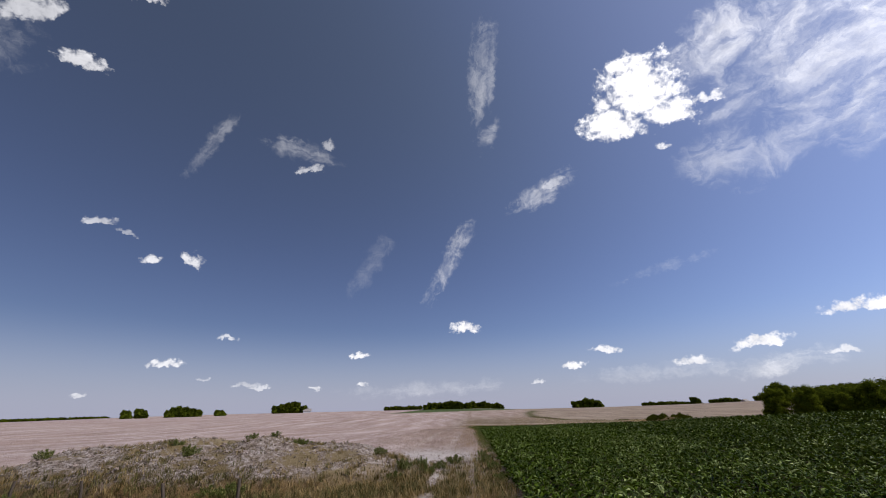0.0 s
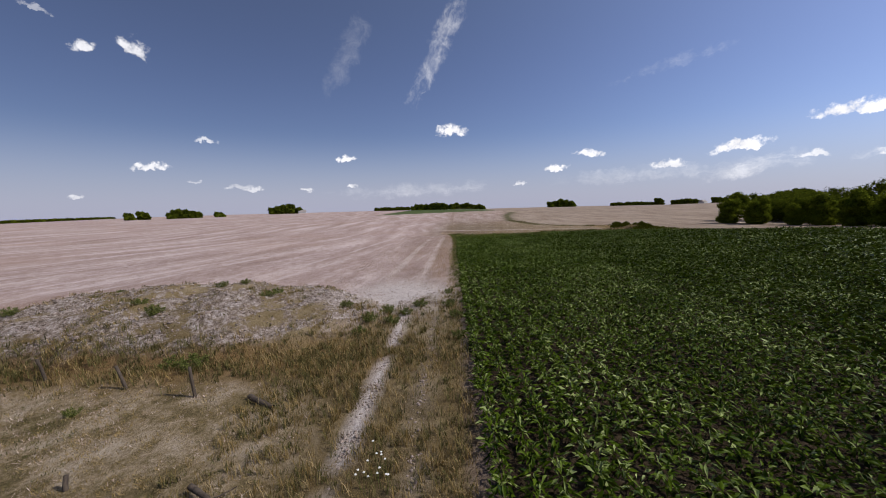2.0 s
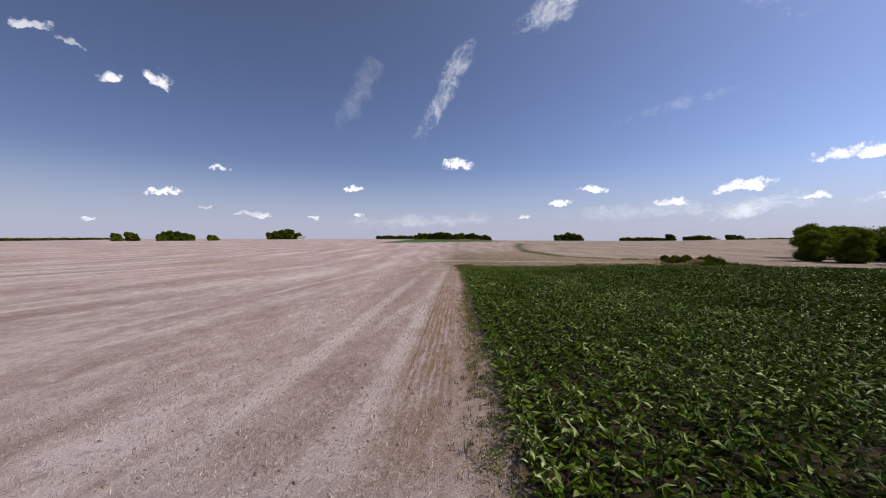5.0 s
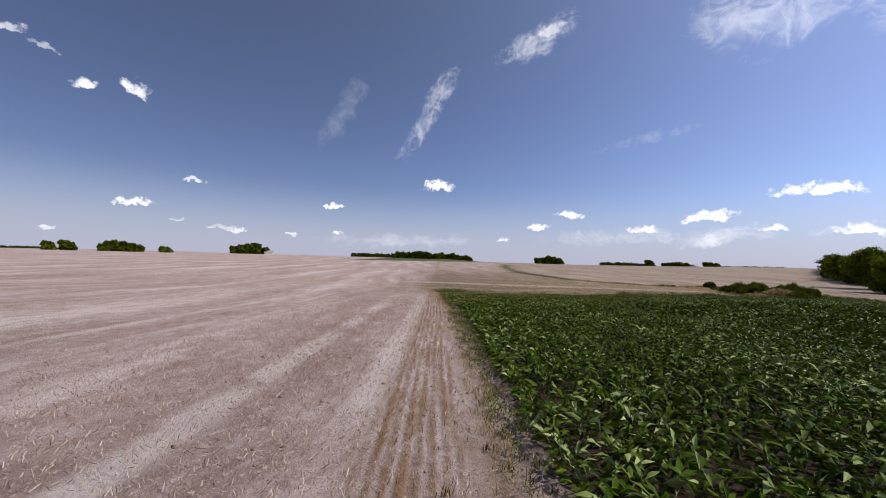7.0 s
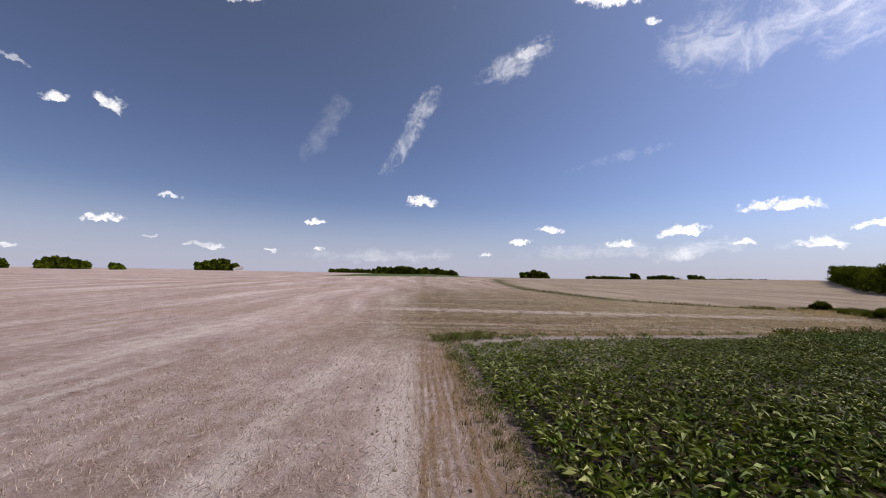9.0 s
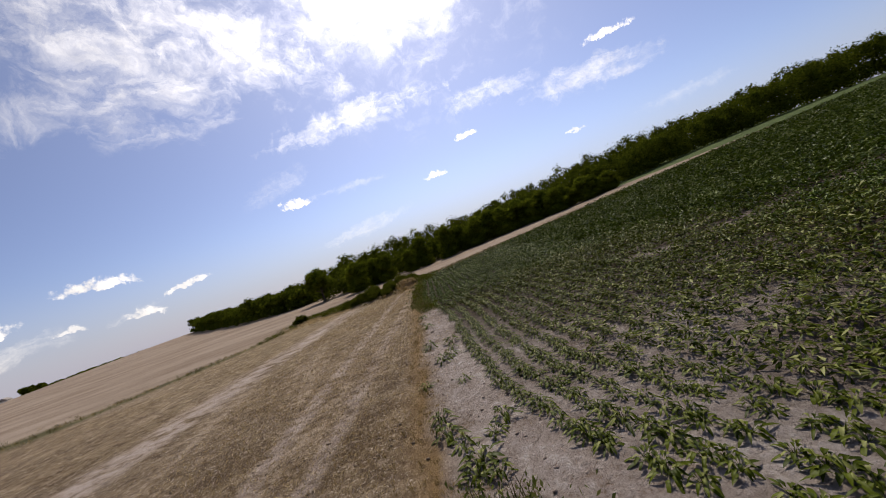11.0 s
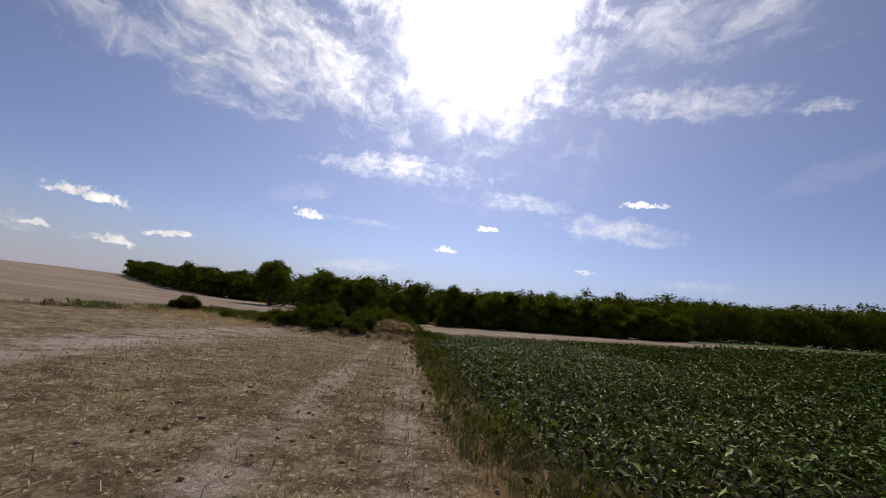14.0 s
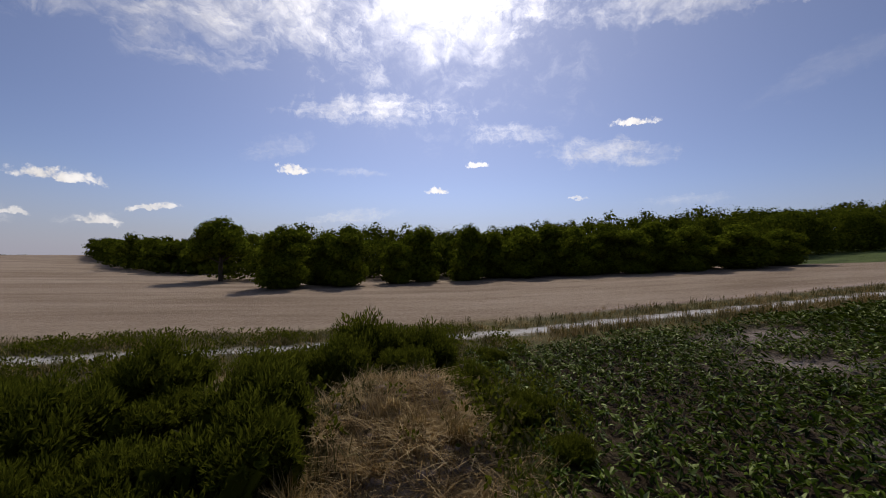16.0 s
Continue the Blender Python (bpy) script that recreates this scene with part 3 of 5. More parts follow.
def plain_material(name, a, b, scale=8, rough=0.85, strength=0.4, spec=0.2, stretch=(1, 1, 1)):
    m, n = material(name)
    at = n.vec("MULTIPLY", n.add("ShaderNodeTexCoord").outputs["Object"], stretch)
    k = n.math("ADD", n.math("MULTIPLY", n.noise(at, scale, 6, 0.65), 0.6), n.math("MULTIPLY", n.noise(at, scale * 7, 4), 0.4))
    finish(n, n.ramp(k, (0.35, a), (0.65, b)), rough, k, strength, 0.02, spec=spec)
    return m


def blade_material(name, *stops, glow=0.25):
    m, n = material(name)
    rnd = n.add("ShaderNodeNewGeometry").outputs["Random Per Island"]
    at = n.add("ShaderNodeTexCoord").outputs["Object"]
    v = n.math("ADD", n.math("MULTIPLY", rnd, 0.65), n.math("MULTIPLY", n.noise(at, 0.6, 3), 0.35))
    col = n.ramp(v, *stops)
    finish(n, col, 0.8, None, spec=0.2, through=(col, glow))
    return m


GROUND = ground_material()
# last colour of both beet materials: glints painted as pale leaves
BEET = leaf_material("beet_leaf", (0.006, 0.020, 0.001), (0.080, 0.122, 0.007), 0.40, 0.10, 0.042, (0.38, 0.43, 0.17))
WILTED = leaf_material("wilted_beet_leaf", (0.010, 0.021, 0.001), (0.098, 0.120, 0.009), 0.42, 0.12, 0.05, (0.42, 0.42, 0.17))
OAK = leaf_material("oak_leaf", (0.030, 0.044, 0.004), (0.185, 0.220, 0.018), 0.9, 0.42, 0.0)
THICKET = leaf_material("thicket_leaf", (0.018, 0.025, 0.002), (0.108, 0.118, 0.013), 0.9, 0.35, 0.0)
FARLEAF = leaf_material("far_leaf", (0.019, 0.029, 0.003), (0.104, 0.126, 0.011), 0.9, 0.32, 0.0)
BARK = plain_material("bark", (0.035, 0.026, 0.018), (0.12, 0.095, 0.07), 6, 0.95, 0.8, stretch=(1, 1, 0.25))
POST = plain_material("weathered_wood", (0.035, 0.026, 0.020), (0.13, 0.10, 0.075), 9, 0.9, 0.7, stretch=(1, 1, 0.15))
STRAW = blade_material("straw", (0.1, (0.29, 0.20, 0.145)), (0.5, (0.46, 0.35, 0.275)), (0.9, (0.72, 0.60, 0.50)))
HAY = blade_material("dry_grass", (0.1, (0.12, 0.078, 0.022)), (0.5, (0.31, 0.212, 0.074)), (0.9, (0.46, 0.35, 0.19)))
REED = blade_material("rank_grass", (0.1, (0.045, 0.05, 0.014)), (0.5, (0.115, 0.102, 0.028)), (0.9, (0.25, 0.19, 0.08)))
WEED = blade_material("weed_leaf", (0.1, (0.05, 0.068, 0.012)), (0.5, (0.13, 0.15, 0.03)), (0.9, (0.27, 0.26, 0.09)))
GOLD = blade_material("dead_grass", (0.1, (0.16, 0.10, 0.04)), (0.5, (0.44, 0.31, 0.14)), (0.9, (0.70, 0.56, 0.33)), glow=0.5)
STONE = plain_material("chalk_stone", (0.17, 0.122, 0.092), (0.43, 0.348, 0.30), 12, 0.95, 0.5)
WHITEWASH = plain_material("render_wall", (0.62, 0.60, 0.57), (0.74, 0.72, 0.69), 3)
TILE = plain_material("roof_tile", (0.26, 0.23, 0.21), (0.38, 0.34, 0.31), 3)
YARROW = plain_material("flower_head", (0.68, 0.66, 0.58), (0.80, 0.78, 0.72), 30)


# ---- building helpers ----


def mesh_of(name, verts, faces, mat, flat=False):
    me = bpy.data.meshes.new(name)
    verts = np.asarray(verts, np.float32)
    faces = np.asarray(faces, np.int32)
    k = faces.shape[1]
    me.vertices.add(len(verts))
    me.vertices.foreach_set("co", verts.ravel())
    me.loops.add(faces.size)
    me.loops.foreach_set("vertex_index", faces.ravel())
    me.polygons.add(len(faces))
    me.polygons.foreach_set("loop_start", np.arange(0, faces.size, k, dtype=np.int32))
    me.polygons.foreach_set("loop_total", np.full(len(faces), k, np.int32))
    if not flat:
        me.polygons.foreach_set("use_smooth", np.ones(len(faces), bool))
    me.update(calc_edges=True)
    me.materials.append(mat)
    return me


def part(name, bm, mat, parent, label=""):
    me = bpy.data.meshes.new(name)
    bm.to_mesh(me)
    bm.free()
    me.materials.append(mat)
    ob = new(name, me)
    ob.parent = parent
    return tagged(ob, label)


def empty(name, label, category, group="", kind=""):
    return tagged(new(name), label, category, group, kind)


def scatter(verts, faces, at, turn, size, tilt=None):
    """Copies of one small mesh, joined: at (n,3), turn about z, size."""
    verts, faces = np.asarray(verts, float), np.asarray(faces)
    c, s = np.cos(turn), np.sin(turn)
    v = verts[None] * np.asarray(size)[:, None, None] if np.ndim(size) == 1 else verts[None] * np.asarray(size)[:, None, :]
    out = np.empty((len(at), len(verts), 3))
    out[..., 0] = v[..., 0] * c[:, None] - v[..., 1] * s[:, None]
    out[..., 1] = v[..., 0] * s[:, None] + v[..., 1] * c[:, None]
    out[..., 2] = v[..., 2]
    out += np.asarray(at)[:, None]
    f = faces[None] + (np.arange(len(at)) * len(verts))[:, None, None]
    return out.reshape(-1, 3), f.reshape(-1, faces.shape[1])


rng = np.random.default_rng(7)


# ---- the ground: one sheet out to the horizon ----
def lines(lo, hi, fine_lo, fine_hi, d):
    mid = np.arange(fine_lo, fine_hi, d)
    grow = lambda n, span: span * ((1.07 ** np.arange(1, n + 1) - 1) / (1.07 ** n - 1))
    return np.concatenate([(fine_lo - grow(95, fine_lo - lo))[::-1], mid, mid[-1] + grow(95, hi - mid[-1])])


gx, gy = lines(-2400, 2400, -24, 50, 0.35), lines(-600, 2600, -2, 86, 0.35)
X, Y = np.meshgrid(gx, gy)
fuzz = 0.03 * wobble(X, Y, 3.1, 2) + 0.02 * wobble(X, Y, 7.7, 5)
Z = height(X, Y) + fuzz
n_x, n_y = len(gx), len(gy)
idx = np.arange(n_x * n_y).reshape(n_y, n_x)
quads = np.stack([idx[:-1, :-1], idx[:-1, 1:], idx[1:, 1:], idx[1:, :-1]], -1).reshape(-1, 4)
me = mesh_of("ground", np.stack([X, Y, Z], -1).reshape(-1, 3), quads, GROUND)
for key, w in zip(("zone_a", "zone_b", "zone_c"), zones(X.ravel(), Y.ravel())):
    me.attributes.new(key, "FLOAT_COLOR", "POINT").data.foreach_set("color", w.astype(np.float32).ravel())
tagged(new("ground", me), "harvested stubble field, dry grass and bare chalky soil", "ground", kind="structure")


# ---- beet field ----
def beet_leaf(length, width, lean, droop):
    """One leaf with a pale stalk, along x: a broad wavy blade folded along its rib."""
    v = [(0.0, 0.012, 0.0), (0.0, -0.012, 0.0), (length * 0.34, 0, lean * 0.66),
         (length * 0.54, width, lean * 1.0), (length * 0.56, 0, lean * 0.86), (length * 0.52, -width, lean * 0.95),
         (length * 0.84, width * 0.85, lean * 0.94 - droop * 0.4), (length * 0.84, 0, lean * 0.88 - droop * 0.4), (length * 0.82, -width * 0.8, lean * 0.98 - droop * 0.5),
         (length * 1.06, 0, lean * 0.82 - droop)]
    f = [(0, 1, 2, 2), (2, 4, 3, 3), (2, 5, 4, 4), (3, 4, 7, 6), (4, 5, 8, 7), (6, 7, 9, 9), (7, 8, 9, 9)]
    return v, f


def beet_template(seed, leaves, simple):
    r = np.random.default_rng(seed)
    vs, fs = [], []
    for i in range(leaves):
        ring = i / leaves
        a = i * 2.399 + r.uniform(-0.4, 0.4)
        if simple:                        # broad crumpled blades on stalks, folded along the rib
            o, h = 0.02 + 0.13 * ring * r.uniform(0.6, 1.2), r.uniform(0.12, 0.30) * (1.1 - 0.5 * ring)
            n, w, up, fold = r.uniform(0.10, 0.20), r.uniform(0.016, 0.032), r.uniform(-0.11, 0.13), r.uniform(-0.02, 0.03)
            v = [(o, 0, h), (o + n * 0.5, w, h + up * 0.7 + fold + r.normal(0, 0.015)), (o + n, r.normal(0, 0.02), h + up - r.uniform(0, 0.06)), (o + n * 0.5, -w, h + up * 0.7 + fold + r.normal(0, 0.015))]
            f = [(0, 2, 1, 1), (0, 3, 2, 2)]
            if simple == "slim":          # the near ones have a bent rib as well
                v += [(o + n * 0.52, 0, h + up * 0.8 - r.uniform(0, 0.03))]
                f = [(0, 4, 1, 1), (0, 3, 4, 4), (1, 4, 2, 2), (4, 3, 2, 2)]
        else:
            v, f = beet_leaf(r.uniform(0.19, 0.33) * (0.65 + 0.5 * ring), r.uniform(0.018, 0.032), r.uniform(0.16, 0.36) * (1.3 - 0.85 * ring), r.uniform(0.04, 0.20))
        v = np.array(v)
        c, s = math.cos(a), math.sin(a)
        v = np.stack([v[:, 0] * c - v[:, 1] * s, v[:, 0] * s + v[:, 1] * c, v[:, 2]], -1)
        k = sum(len(q) for q in vs)
        vs.append(v)
        fs += [tuple(j + k for j in q) for q in f]
    return np.concatenate(vs), np.array(fs)


def tri_clean(faces):
    """Splits four-cornered faces into triangles and drops the doubled ones."""
    t = np.concatenate([faces[:, [0, 1, 2]], faces[:, [0, 2, 3]]])
    return t[(t[:, 0] != t[:, 1]) & (t[:, 1] != t[:, 2]) & (t[:, 0] != t[:, 2])]


ROW, GAP = 0.50, 0.21
places = []
for i in range(110):                      # rows along the western edge
    px = 0.25 + i * ROW
    py = np.arange(-14, 67, GAP)
    places.append(np.stack([np.full_like(py, px) + edge_west(py), py], -1))
P0 = np.concatenate(places)
P0 = P0[(P0[:, 1] < edge_north(P0[:, 0]) - 6.2)]
head = []
for i in range(13):                       # headland rows along the northern edge
    qx = np.arange(0.6, 46, GAP * 0.88)
    head.append(np.stack([qx, edge_north(qx) - 0.1 - i * ROW], -1))
head = np.concatenate(head)
head = head[head[:, 0] > edge_west(head[:, 1]) + 0.2]
P0 = np.concatenate([P0, head])
P0 += rng.normal(0, 0.045, P0.shape)
P0 = P0[P0[:, 0] < lane(P0[:, 1]) - 2.4]
bare = wobble(P0[:, 0], P0[:, 1], 0.23, 3) + 0.5 * wobble(P0[:, 0], P0[:, 1], 0.9, 8)
thin_n = np.clip(1 - (edge_north(P0[:, 0]) - P0[:, 1]) / 11, 0, 1) * smooth(14 - P0[:, 0], 0, 8)
keep = rng.random(len(P0)) > np.clip(0.03 + 0.28 * thin_n * smooth(bare, 0.0, 0.6) + 0.15 * thin_n ** 3 + 1.1 * bare_tracks(P0[:, 0], P0[:, 1]), 0, 0.97)
P0 = P0[keep]
# tell the nearest stretch of plants from the rest of the field
q = np.stack(np.meshgrid(np.arange(1.6, 62, 0.55), np.arange(-62, -14, 0.36)), -1).reshape(-1, 2)
south = q[q[:, 0] < lane(q[:, 1]) - 2.4] + rng.normal(0, 0.06, (int((q[:, 0] < lane(q[:, 1]) - 2.4).sum()), 2))
near = (P0[:, 0] < 15) & (P0[:, 1] > edge_north(P0[:, 0]) - 2.6)
order = np.argsort(np.where(near, edge_north(P0[:, 0]) - P0[:, 1] + 0.12 * P0[:, 0], 99))[:240]
single = np.zeros(len(P0), bool)
single[order] = near[order]
rest = P0[~single]
dist = np.minimum(np.abs(rest[:, 0] - 1), np.abs(edge_north(rest[:, 0]) - rest[:, 1]))
dry = (rest[:, 0] + rng.normal(0, 1.2, len(rest)) < 17) & (edge_north(rest[:, 0]) - rest[:, 1] + rng.normal(0, 1.2, len(rest)) < 11)      # wilted corner
for name, mask, leaves, simple, seeds in (("beet_field_corner", dry, 24, "slim", 6), ("beet_field_margin", (dist < 10) & ~dry, 22, "slim", 6), ("beet_field_middle", ~dry & (dist >= 10) & (dist < 22), 17, True, 5), ("beet_field_inner", ~dry & (dist >= 22), 9, True, 3), ("beet_field_south", None, 6, True, 3)):
    pts = south if mask is None else rest[mask]
    which = rng.integers(0, seeds, len(pts))
    vs, fs, k = [], [], 0
    for s in range(seeds):
        q = pts[which == s]
        tv, tf = beet_template(100 + s, leaves, simple)
        tf = tri_clean(tf)
        size = rng.uniform(0.8, 1.2, len(q)) * (1 - 0.25 * np.clip(1 - (edge_north(q[:, 0]) - q[:, 1]) / 10, 0, 1))
        size = size * (2.1 if mask is None else 1.6 if name == "beet_field_inner" else 1.15 if simple is True else 1.0)
        size = size * (0.98 if name == "beet_field_corner" else 1.0)
        at = np.column_stack([q, height(q[:, 0], q[:, 1]) - 0.01])
        flat = 1 - 0.32 * np.clip(1.2 - (edge_north(q[:, 0]) - q[:, 1]) / 9, 0, 1) * smooth(18 - q[:, 0], 0, 8)
        v, f = scatter(tv, tf, at, rng.uniform(0, 6.28, len(q)), np.column_stack([size, size, size * flat]))
        vs.append(v), fs.append(f + k)
        k += len(v)
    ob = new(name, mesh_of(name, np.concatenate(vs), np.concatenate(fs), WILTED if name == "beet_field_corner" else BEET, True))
    tagged(ob, "wilting olive sugar beet rows on pale soil" if name == "beet_field_corner" else "dense dark green sugar beet rows on dry soil", "beet field", kind="stuff")
beet_meshes = []
for s in range(5):
    tv, tf = beet_template(200 + s, 19, False)
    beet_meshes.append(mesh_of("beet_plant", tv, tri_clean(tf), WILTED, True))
for i, (px, py) in enumerate(P0[single]):
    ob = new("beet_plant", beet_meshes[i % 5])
    k = rng.uniform(0.6, 0.95)
    ob.matrix_world = pose(px, py, float(height(px, py)) - 0.01, 0, 0, rng.uniform(0, 360)) @ Matrix.Diagonal((k, k, k * 0.48, 1))
    tagged(ob, "wilting green sugar beet plant on pale bare soil", "beet plant", "beets along the headland")

# a few broad plants that stand alone on the bare strip
for i, (px, py) in enumerate([(4.75, 68.6), (4.1, 68.5), (3.7, 67.7), (3.7, 68.25), (3.2, 68.0), (2.8, 67.8), (4.1, 67.5), (8.0, 68.5), (6.2, 68.05), (2.9, 68.1), (9.6, 68.25), (8.95, 68.25), (8.3, 68.3), (9.8, 68.95), (6.55, 68.95), (15.2, 69.5), (12.9, 69.2)]):
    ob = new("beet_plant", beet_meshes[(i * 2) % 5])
    k = 1.05 + 0.25 * math.sin(i * 2.1)
    ob.matrix_world = pose(px, py, float(height(px, py)) - 0.01, 0, 0, 71 * i) @ Matrix.Diagonal((k, k, k * 0.5, 1))
    tagged(ob, "broad dark green beet plant standing alone on bare soil", "beet plant", "beets along the headland")


# ---- trees ----
def limb(verts, faces, a, b, ra, rb, sides=6, bend=0.0, r=None):
    """A tapered tube from a to b, in three lengths."""
    a, b = np.array(a, float), np.array(b, float)
    axis = (b - a) / np.linalg.norm(b - a)
    u = np.cross(axis, [0.3, 0.9, 0.1])
    u /= np.linalg.norm(u)
    w = np.cross(axis, u)
    off = (r.normal(0, bend, 3) if r is not None else np.zeros(3))
    k = len(verts)
    ang = np.linspace(0, 2 * math.pi, sides, endpoint=False)
    for t in (0, 0.35, 0.7, 1):
        c = a + (b - a) * t + off * math.sin(math.pi * t)
        rad = ra + (rb - ra) * t
        for q in ang:
            verts.append(c + rad * (math.cos(q) * u + math.sin(q) * w))
    for s in range(3):
        for i in range(sides):
            j = (i + 1) % sides
            faces.append((k + s * sides + i, k + s * sides + j, k + (s + 1) * sides + j, k + (s + 1) * sides + i))


def leaf_cloud(r, lobes, count, size, wide=0.65):
    """Small folded leaf sprays spread through the shells of several lobes."""
    vols = np.array([l[3] * l[4] * l[5] for l in lobes]) ** 0.55
    pick = r.choice(len(lobes), count, p=vols / vols.sum())
    L = np.array(lobes)[pick]
    d = r.normal(size=(count, 3))
    d /= np.linalg.norm(d, axis=1)[:, None]
    rad = r.uniform(0.03, 1.0, count) ** 0.36 * (0.97 + 0.07 * np.sin(5 * d[:, 0] + 3 * L[:, 0]) * np.sin(4 * d[:, 2] + 2 * L[:, 1]))
    c = L[:, :3] + d * L[:, 3:6] * rad[:, None]
    nrm = d * 1.3 + r.normal(0, 0.5, (count, 3)) + [0, 0, 0.3]
    nrm /= np.linalg.norm(nrm, axis=1)[:, None]
    u = np.cross(nrm, r.normal(size=(count, 3)))
    u /= np.linalg.norm(u, axis=1)[:, None]
    w = np.cross(nrm, u)
    s = size * r.uniform(0.6, 1.4, count)[:, None]
    v = np.stack([c - u * s, c + w * s * wide + nrm * s * 0.12, c + u * s, c - w * s * wide + nrm * s * 0.12], 1)
    return v.reshape(-1, 3), np.arange(count * 4).reshape(-1, 4)


def tree_thing(seed, tall, wide, trunk, leaves, size, label, mat=None, low=0.25):
    r = np.random.default_rng(seed)
    root = empty("tree", label, "tree", "trees along the wood's edge")
    vs, fs = [], []
    top = (r.normal(0, 0.2), r.normal(0, 0.2), tall * 0.55)
    limb(vs, fs, (0, 0, -0.3), top, trunk, trunk * 0.45, 8, 0.08, r)
    lobes = []
    n = 11
    for i in range(n):
        a = i * 2.399 + r.uniform(-0.4, 0.4)
        hgt = low + (0.82 - low) * (i + 0.5) / n
        reach = wide * (0.62 - 0.42 * abs(hgt - 0.42)) * r.uniform(0.75, 1.15)
        c = np.array((math.cos(a) * reach, math.sin(a) * reach, tall * hgt))
        start = np.array(top) * min(0.98, hgt * 1.1)
        limb(vs, fs, start, c, trunk * 0.36, trunk * 0.08, 5, 0.12, r)
        k = wide * r.uniform(0.34, 0.50)
        lobes.append((*c, k, k, k * r.uniform(0.65, 0.9)))
    lobes.append((top[0], top[1], tall * 0.80, wide * 0.48, wide * 0.48, tall * 0.20))
    lobes.append((0, 0, tall * (0.5 if low < 0.2 else 0.6), wide * 0.62, wide * 0.62, tall * 0.26))
    if low < 0.2:
        lobes += [(0, 0, tall * 0.11, wide * 0.72, wide * 0.72, tall * 0.13)] * 2
        lobes += [(r.normal(0, 0.3), r.normal(0, 0.3), tall * 0.20, wide * 0.78, wide * 0.78, tall * 0.22)]
    wood = new("trunk", mesh_of("trunk", vs, fs, BARK))
    wood.parent = root
    v, f = leaf_cloud(r, lobes, leaves, size)
    core = [(l[0], l[1], l[2], l[3] * 0.8, l[4] * 0.8, l[5] * 0.8) for l in lobes]
    core_v, core_f = leaf_cloud(r, core, 2200, size * 2.0, 0.9)
    v, f = np.concatenate([v, core_v]), np.concatenate([f, core_f + len(v)])
    v[:, 2] = np.maximum(v[:, 2], tall * (0.05 if low > 0.2 else -0.01))
    crown = new("crown", mesh_of("crown", v, f, mat or OAK, True))
    crown.parent = root
    return root


def stand(ob, x, y, turn=0.0, k=1.0, kz=None, sink=0.0):
    ob.matrix_world = pose(x, y, float(height(x, y)) - sink, 0, 0, turn) @ Matrix.Diagonal((k, k, kz or k, 1))


EDGE = "dense dark green deciduous tree at a wood's edge"
lone = tree_thing(1, 7.0, 3.0, 0.27, 11000, 0.10, "broad field tree with a short bare trunk", low=0.42)
stand(lone, 71.6, 93.5, 130, 1.05)
kinds = [tree_thing(s, 6.0, w, 0.17, n, 0.10, lab, low=0.06) for s, w, n, lab in (
    (2, 2.75, 12000, EDGE), (3, 2.6, 12000, "bushy dark green tree with leaves down to the grass"), (4, 2.2, 10000, "upright dark green tree at a wood's edge"))]
line = [(62.2, 83.4, 0, 1.0, 0.94), (64.5, 78.5, 1, 1.02, 1.0), (70.7, 66.0, 2, 1.15, 1.1), (67.9, 74.0, 1, 0.8, 0.74), (70.3, 71.3, 2, 0.95, 0.97),
        (70.2, 59.7, 0, 1.25, 1.06), (68.4, 53.8, 1, 1.15, 0.92), (66.9, 48.7, 0, 1.1, 0.86), (65.1, 44.6, 1, 1.05, 0.80), (64.8, 38.8, 2, 1.15, 0.72), (65.2, 33.6, 0, 0.9, 0.7),
        (66.5, 81.0, 2, 0.9, 0.8), (73.0, 62.6, 1, 1.1, 0.95), (71.0, 56.5, 2, 1.1, 0.95), (69.0, 50.8, 2, 1.1, 0.9), (67.5, 46.2, 2, 1.1, 0.85), (67.0, 41.5, 1, 1.0, 0.8), (67.5, 36.0, 1, 1.0, 0.75)]
for i, (x, y, k, s, sz) in enumerate(line):
    if i < 3:
        stand(kinds[k], x, y, 40 * i, s, sz)
    else:
        copy_thing(kinds[k], pose(x, y, float(height(x, y)), 0, 0, 77 * i) @ Matrix.Diagonal((s, s, sz, 1)))


